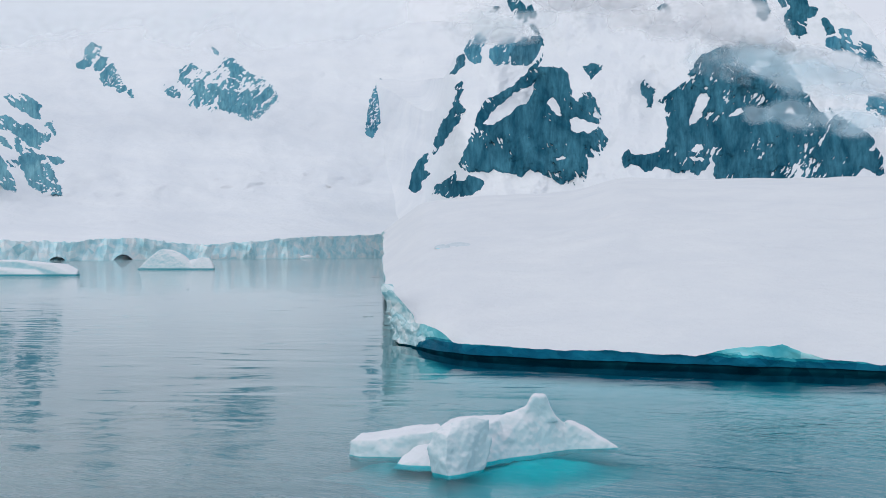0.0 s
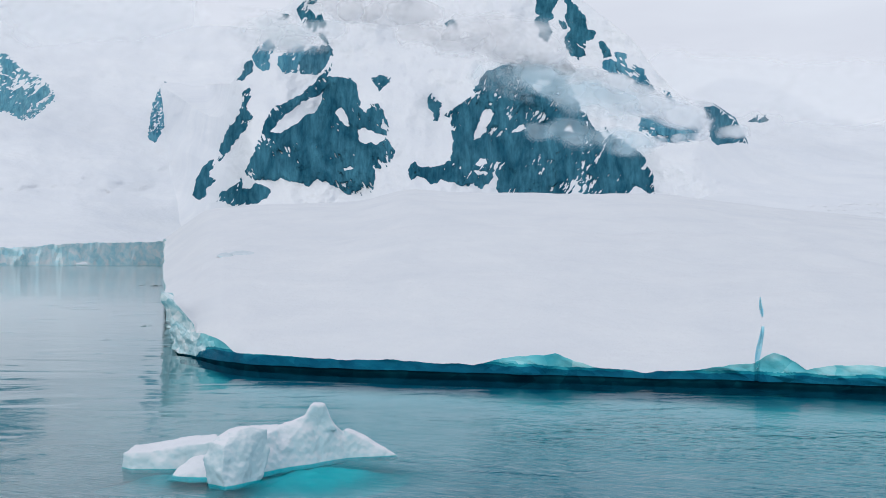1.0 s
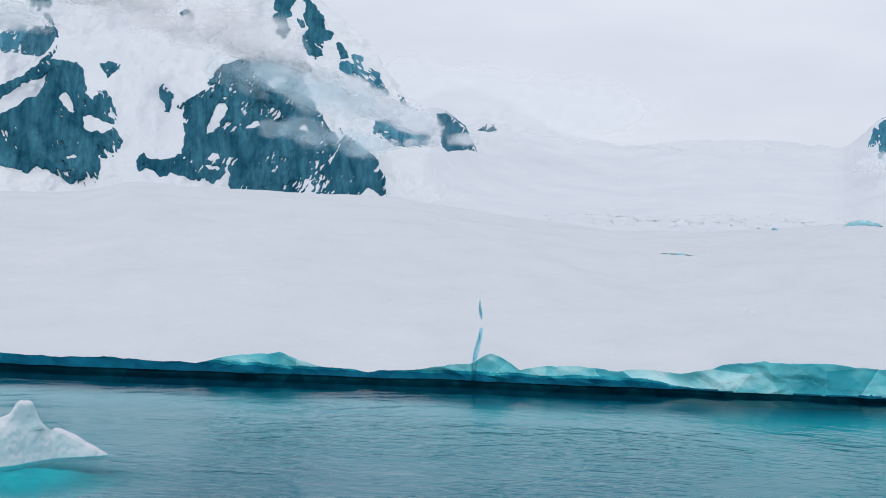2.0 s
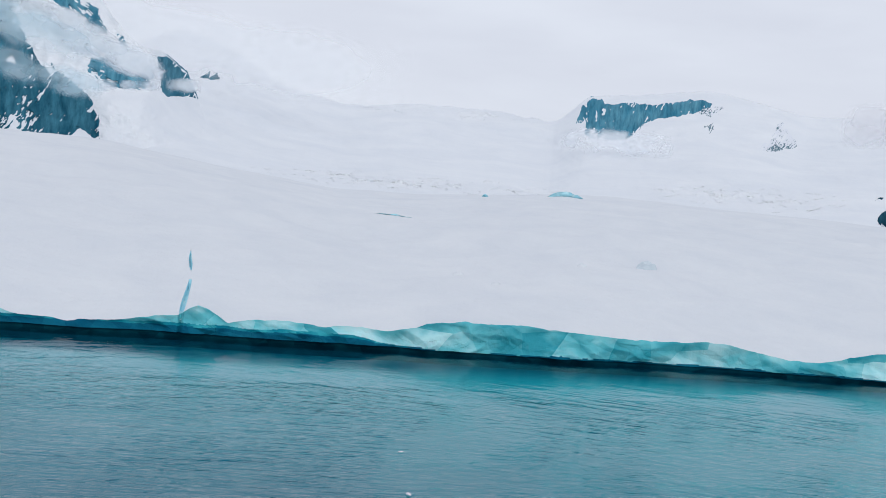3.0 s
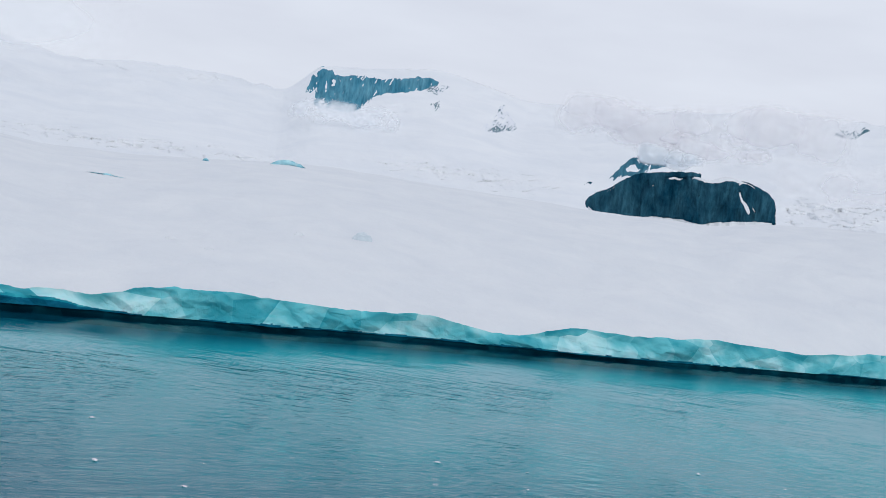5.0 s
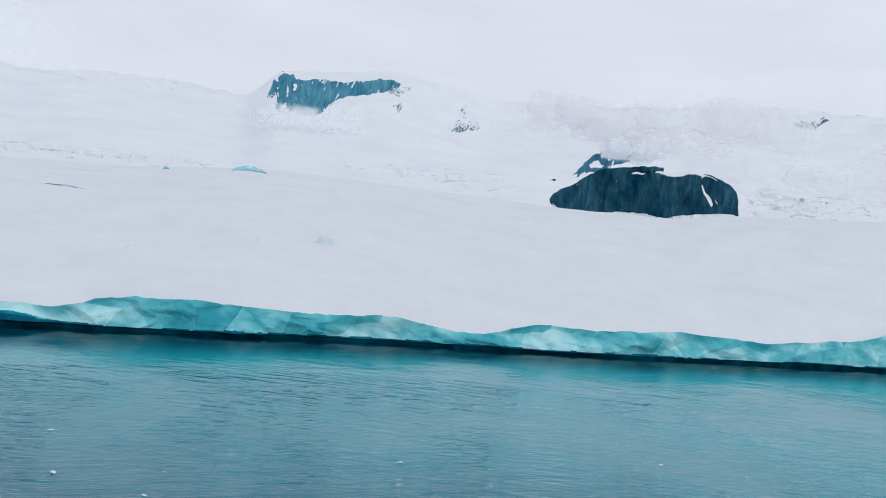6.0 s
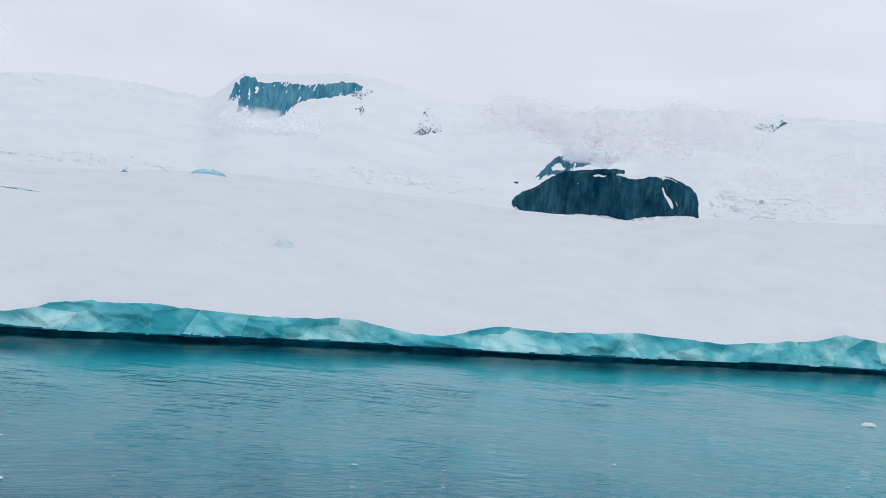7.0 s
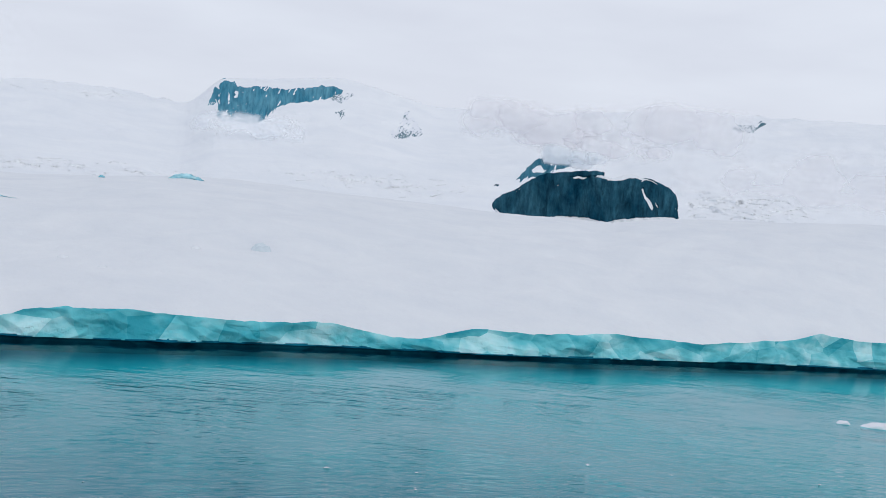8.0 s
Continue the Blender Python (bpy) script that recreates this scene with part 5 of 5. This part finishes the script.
KNOB = ((1.8, 2.6, 2.2), (2.4, 4.6, 2.2), (5.0, 5.0, 2.2), (5.0, 3.8, 2.2), (2.6, 3.2, 3.75), (3.0, 3.3, 4.15), (3.2, 4.0, 4.35), (3.8, 4.1, 4.4), (4.0, 3.6, 4.2), (4.4, 4.0, 3.4))
TAIL = ((5.4, 4.1, -0.3), (10.2, 5.2, -0.3), (9.6, 6.6, -0.3), (6.0, 7, -0.3), (5.6, 4.8, 2.1), (6.2, 6.2, 2.0), (7.6, 5.4, 1.25), (9.4, 5.8, 0.22))
BLOCK = ((-3.3, -6.0, -0.3), (-4.3, -4.4, -0.3), (-3.4, -2.0, -0.3), (-0.9, -2.2, -0.3), (-0.9, -3.6, -0.3), (-4.75, -3.9, 1.5), (-4.3, -3.6, 2.7), (-3.5, -5.7, 0.7), (-3.4, -4.9, 2.5),
         (-2.9, -3.7, 3.4), (-1.6, -3.1, 3.6), (-0.5, -2.7, 3.3), (-0.3, -2.8, 1.9), (-2.8, -1.2, 3.2), (-0.9, -1.2, 3.2))
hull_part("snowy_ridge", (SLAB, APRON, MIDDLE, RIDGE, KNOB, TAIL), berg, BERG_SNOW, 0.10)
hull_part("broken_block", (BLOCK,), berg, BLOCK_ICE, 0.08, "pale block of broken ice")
x, y = np.meshgrid(np.linspace(-14, 14, 150), np.linspace(-10, 9, 110))
u, v = (x - 3.6) * 0.79 + (y - 0.8) * 0.61, -(x - 3.6) * 0.61 + (y - 0.8) * 0.79
shelf = np.exp(-((u / 5.2) ** 2 + (v / 3.0) ** 2) ** 1.5) + 0.85 * np.exp(-(((x + 7.0) / 3.4) ** 2 + ((y - 0.8) / 1.9) ** 2) ** 1.5) + 0.5 * np.exp(-((x + 2.5) / 4) ** 2 - ((y + 1.5) / 3.5) ** 2)
z = -1.43 + 1.12 * np.minimum(shelf, 1.0) * (1 + 0.12 * fbm(x / 1.5, y / 1.5, 3, 221))
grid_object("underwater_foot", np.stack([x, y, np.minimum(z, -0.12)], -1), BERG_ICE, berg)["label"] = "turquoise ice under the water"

tabular = iceberg("iceberg", "long low tabular iceberg with a flat snowy top", (-238, 648, 0))
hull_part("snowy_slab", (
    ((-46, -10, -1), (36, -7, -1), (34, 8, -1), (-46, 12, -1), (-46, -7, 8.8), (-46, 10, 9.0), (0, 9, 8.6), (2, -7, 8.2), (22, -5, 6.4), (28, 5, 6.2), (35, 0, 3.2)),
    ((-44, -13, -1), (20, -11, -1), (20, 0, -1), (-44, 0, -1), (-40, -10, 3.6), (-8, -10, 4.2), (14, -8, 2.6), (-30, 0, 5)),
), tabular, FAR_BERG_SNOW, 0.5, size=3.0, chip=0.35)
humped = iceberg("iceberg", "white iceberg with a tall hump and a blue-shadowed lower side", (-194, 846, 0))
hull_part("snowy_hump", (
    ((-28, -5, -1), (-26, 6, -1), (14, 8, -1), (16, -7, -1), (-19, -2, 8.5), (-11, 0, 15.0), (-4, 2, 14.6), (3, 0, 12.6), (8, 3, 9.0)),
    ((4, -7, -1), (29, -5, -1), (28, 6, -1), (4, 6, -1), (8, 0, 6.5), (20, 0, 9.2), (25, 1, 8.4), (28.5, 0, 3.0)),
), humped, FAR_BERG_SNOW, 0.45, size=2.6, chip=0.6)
bar = iceberg("iceberg", "thin white floe lying along the glacier front", (-226, 1905, 0), 5)
ice_part("snowy_bar", (((0, 0, 0), (20, 6, 3.2), 2.6, 0, UPRIGHT), ((7, 0, 0.5), (9, 5, 5.0), 2.2, 0, UPRIGHT)), bar, BERG_SNOW, 0.7, 0.08, seed=51)
floe = iceberg("ice_floe", "flat white ice floe with a small lump beside it", (141.9, 25.9, 0), -79, "ice floe")
ice_part("flat_ice", (((1.2, 0, 0.05), (3.9, 1.5, 0.55), 3.0, 4, UPRIGHT), ((2.6, 0.2, 0.2), (2.6, 1.3, 0.62), 2.6, 0, UPRIGHT)), floe, BERG_SNOW, 0.08, 0.08, seed=61)
ice_part("ice_lump", (((-4.0, -0.4, 0.05), (0.9, 0.7, 0.36), 2.4, 10, UPRIGHT),), floe, BERG_SNOW, 0.06, 0.10, "small low lump of ice", seed=71)


def brash(seed, r, h):
    """A thin jagged lump of floating ice, half sunk."""
    bm = bmesh.new()
    bmesh.ops.create_icosphere(bm, subdivisions=3, radius=1.0)
    for v in bm.verts:
        k = 1 + 0.40 * noise.noise(v.co * 1.6 + Vector((seed, 0, 0))) + 0.30 * noise.noise(v.co * 3.7 + Vector((0, seed, 0)))
        peak = 1 + 1.2 * max(0.0, noise.noise(Vector((v.co.x * 2.2, v.co.y * 2.2, seed))))
        v.co = Vector((v.co.x * r * k, v.co.y * r * 0.55 * k, v.co.z * h * k * (peak if v.co.z > 0 else 1) + h * 0.2))
    me = bpy.data.meshes.new("brash_ice")
    bm.to_mesh(me)
    bm.free()
    me.materials.append(BERG_SNOW)
    me.polygons.foreach_set("use_smooth", [s % 3 != 0 for s in range(len(me.polygons))])
    return tagged(new("brash_ice", me), "small lump of white brash ice afloat", "ice lump", "brash ice on the fjord")


kinds = [brash(k * 3.7 + 1, 0.23, 0.06) for k in range(4)]
spots = ((49.6, 62.9, 1.0), (42.2, 51.9, 1.2), (64.6, 44.4, 0.95), (84.2, 34.3, 1.25), (43.2, 45.1, 0.85), (69.0, 39.9, 0.6), (64.2, 36.6, 0.7), (86.7, 28.4, 0.6), (94.7, 19.4, 0.75), (58.2, 44.3, 0.4), (48.0, 49.2, 0.45),
         (-16.6, 256, 2.4), (-15.3, 256.5, 1.4), (-41.9, 614, 5.2), (-35.5, 614, 7.5), (-32.5, 616, 4.0), (-176, 596, 4.0), (-168, 595, 4.0), (-93, 424, 2.6))
for k, (x, y, s) in enumerate(spots):
    m, far = pose(x, y, 0.02, 0, 0, k * 67 if y < 240 else 4 * k), y > 240
    item = kinds[k] if k < 4 else copy_thing(kinds[k % 4], m)
    item.matrix_world = m
    item.scale = (s * (1.6 if far else 1), s, s * (0.8 if far else 1))


# ---- small forms on the ice cap ----
def mound(az0, r0, width, height, label, blue=True):
    """A hump of snow with a strip of blue ice at its foot."""
    n = 40
    u = np.linspace(-1, 1, n)
    U, V = np.meshgrid(u, u)
    d = np.hypot(U, V * 1.0)
    Z = np.maximum(0, 1 - d ** 2) ** 0.55 + 0.12 * fbm(U * 2.5, V * 2.5, 3, 301) * (d < 0.9)
    a = radians(az0)
    c = np.array([r0 * math.sin(a), r0 * math.cos(a), float(dome_height(np.array(az0), np.array(r0)))])
    right, away = np.array([math.cos(a), -math.sin(a), 0]), np.array([math.sin(a), math.cos(a), 0.0])
    tilt = 0.26
    pts = U[..., None] * right * width + V[..., None] * (away + np.array([0, 0, tilt])) * width * 0.8 + Z[..., None] * np.array([0, 0, height]) - np.array([0, 0, 0.12 * height])
    mound_ob = grid_object("snow_mound", pts, PALE_ICE if blue else SNOW, keep=d < 1.0)
    mound_ob.location = c
    if blue:
        t = np.linspace(-1, 1, 40)
        k = np.linspace(0, 1, 8)
        T, K = np.meshgrid(t, k)
        ang = -math.pi / 2 + T * 1.05
        rad = 1.03 - 0.03 * K
        s = U.shape and np.stack([np.cos(ang) * rad, np.sin(ang) * rad], -1)
        hgt = 0.16 * height * (1 - T ** 2) * K
        pp = s[..., :1] * right * width + s[..., 1:] * (away + np.array([0, 0, tilt])) * width * 0.8 + hgt[..., None] * np.array([0, 0, 1.0])
        grid_object("ice_edge", pp, BLUE_ICE, mound_ob)["label"] = "strip of bare blue ice"
    return tagged(mound_ob, label, "snow mound")


mound(48.63, 211, 1.9, 1.5, "rounded snow hump with blue ice showing at its foot")
mound(45.5, 206, 0.9, 0.6, "low snow hump on the open slope", False)
mound(39.5, 190, 1.0, 0.5, "low snow hump on the open slope", False)
mound(41.4, 182.5, 0.8, 0.35, "low snow hump on the open slope", False)


def crevasse(az0, az1, r0, lift, depth, label, mat=BLUE_ICE):
    """An open crevasse: a curved wall of blue ice under a snow brow."""
    t = np.linspace(0, 1, 50)
    k = np.linspace(0, 1, 10)
    T, K = np.meshgrid(t, k)
    A = az0 + (az1 - az0) * T
    R = r0 + depth * np.sin(np.pi * T) * 0.6 + 0.4 * fbm(T * 6, K * 2, 3, 311)
    base = dome_height(A, R + 0 * A)
    H = lift * np.sin(np.pi * T) ** 0.7 * (1 + 0.2 * fbm(T * 5, T * 0, 3, 317))
    wall = grid_object("crevasse", around(A, R - 0.3 * K * depth, base - 0.15 + H * K), mat)
    k2 = np.linspace(0, 1, 8)
    T2, K2 = np.meshgrid(t, k2)
    A2 = az0 + (az1 - az0) * T2
    R2 = r0 + depth * np.sin(np.pi * T2) * 0.6 + 0.4 * fbm(T2 * 6, T2 * 0 + 2, 3, 311) - 0.3 * depth + K2 * depth * 3.0
    H2 = lift * np.sin(np.pi * T2) ** 0.7 * (1 + 0.2 * fbm(T2 * 5, T2 * 0, 3, 317)) * (1 - K2 ** 2) - 0.12 * K2
    grid_object("snow_brow", around(A2, R2, dome_height(A2, R2) + H2 - 0.1), SNOW, wall)
    return tagged(wall, label, "crevasse")


crevasse(43.25, 45.05, 336, 1.55, 3.0, "open crevasse with a wall of bright blue ice")
crevasse(40.0, 40.35, 350, 0.9, 2.0, "short crevasse showing blue ice")
crevasse(34.7, 37.0, 258, 0.35, 2.0, "long thin crevasse line of pale blue ice")
mound(0.1, 224, 1.6, 0.55, "low hump of pale bare ice near the western tip")
mound(0.9, 226, 2.6, 0.5, "wide low hump of pale bare ice near the western tip")


# ---- mist drifting before the peaks ----
def mist(label, start, end, half, r, mat, layers=2, seed=0, bow=0.0):
    """A bank of cloud along a line from one bearing and elevation to another, as bowed veils one behind the other."""
    base = None
    for k in range(layers):
        u, v = np.linspace(0, 1, 70), np.linspace(0, 1, 30)
        U, V = np.meshgrid(u, v)
        A = start[0] + (end[0] - start[0]) * U + 0.25 * k
        E = start[1] + (end[1] - start[1]) * U + bow * 4 * U * (1 - U) + (2 * V - 1) * half + 0.12 * k
        R = r - 40 * k + 25 * fbm(U * 4, V * 2, 3, 401 + seed + k) + 40 * (2 * U - 1) ** 2
        ob = grid_object("cloud_bank" if base is None else "veil", around(A, R, rise(R, E)), mat, uv=np.stack([U, V], -1))
        if base is None:
            base = tagged(ob, label, "cloud", kind="stuff")
        else:
            ob.parent = base
    return base


def puffs(label, start, end, spread, half, r, mat, count, seed=0, bow=0.0):
    """A heap of soft rounded puffs strung along a line from one bearing and elevation to another."""
    rng = random.Random(seed)
    base = None
    for k in range(count):
        u = (k + 0.5 + rng.uniform(-0.3, 0.3)) / count
        a0 = start[0] + (end[0] - start[0]) * u + rng.uniform(-0.4, 0.4)
        e0 = start[1] + (end[1] - start[1]) * u + bow * 4 * u * (1 - u) + rng.uniform(-1, 1) * spread
        high = half * rng.uniform(0.7, 1.25)
        wide = high * rng.uniform(1.5, 2.2)
        U, V = np.meshgrid(np.linspace(0, 1, 22), np.linspace(0, 1, 16))
        x, y = (2 * U - 1) * wide, (2 * V - 1) * high
        lean = radians(math.degrees(math.atan2(end[1] - start[1], end[0] - start[0])) * 0.7)
        A, E = a0 + x * math.cos(lean) - y * math.sin(lean), e0 + x * math.sin(lean) + y * math.cos(lean)
        R = r - 9 * k + 12 * fbm(U * 3, V * 2, 2, 431 + seed + k) + 18 * ((2 * U - 1) ** 2 + (2 * V - 1) ** 2)
        ob = grid_object("cloud_bank" if base is None else "puff", around(A, R, rise(R, E)), mat, uv=np.stack([U, V], -1))
        if base is None:
            base = tagged(ob, label, "cloud", kind="stuff")
        else:
            ob.parent = base
    return base


DENSE = mist_material("dense_mist", 0.75, 42.0, (0.89, 0.895, 0.91))
BAND = mist_material("trailing_mist", 0.85, 38.0, (0.86, 0.90, 0.93))
SOFT = mist_material("soft_mist", 0.32, 40.0, (0.72, 0.87, 0.93))
GREY = mist_material("grey_cloud", 0.42, 55.0, (0.89, 0.88, 0.905))
HAZE = mist_material("summit_haze", 0.45, 40.0, (0.90, 0.94, 0.96))
WISP = mist_material("knoll_mist", 0.80, 45.0, (0.90, 0.93, 0.96))
VEIL = mist_material("veil_of_mist", 0.55, 200.0, (0.95, 0.97, 0.99))
puffs("pale cloud bank hiding the summit slopes", (4.9, 11.9), (14.6, 10.9), 0.7, 1.15, 1420, DENSE, 10, 1)
puffs("cloud band trailing down the ridge", (12.6, 10.7), (22.6, 6.8), 0.2, 0.75, 1400, BAND, 11, 2, 0.30)
puffs("cloud gathered before the ridge shoulder", (19.8, 7.9), (23.2, 6.9), 0.3, 0.8, 1380, BAND, 4, 14)
puffs("low band of mist before the ridge shoulder", (20.6, 5.9), (25.2, 6.35), 0.06, 0.42, 1375, BAND, 4, 16)
puffs("thin cloud before the great rock face", (13.6, 9.3), (19.0, 7.6), 0.5, 1.2, 1370, SOFT, 6, 3)
puffs("low band of mist across the rock face", (15.4, 6.5), (20.6, 5.6), 0.25, 0.75, 1360, SOFT, 6, 4)
puffs("thin cloud before the upper rocks", (1.0, 10.9), (5.2, 10.9), 0.5, 0.9, 1430, HAZE, 5, 5)
puffs("wide cloud bank over the snow slopes", (56.5, 6.9), (69.5, 6.6), 0.85, 1.15, 1250, GREY, 9, 6)
puffs("grey cloud hanging above the knoll", (59.5, 6.4), (66.5, 6.3), 0.25, 0.75, 1240, GREY, 6, 10)
mist("low cloud over the snow slopes", (66.0, 5.2), (90.0, 5.2), 1.7, 1230, GREY, 1, 13)
mist("wisp of mist under the far rocks", (43.2, 5.6), (49.0, 5.7), 0.75, 2300, WISP, 1, 7)
puffs("wisp of cloud drifting over the knoll", (61.2, 5.55), (63.8, 5.5), 0.12, 0.6, 1200, BAND, 5, 12)
mist("thin mist over the glacier head", (-36.0, 11.0), (0.5, 12.2), 3.2, 2900, VEIL, 2, 8)
mist("thin veil along the skyline ridge", (18.0, 8.6), (36.0, 7.6), 2.6, 2400, VEIL, 1, 9)
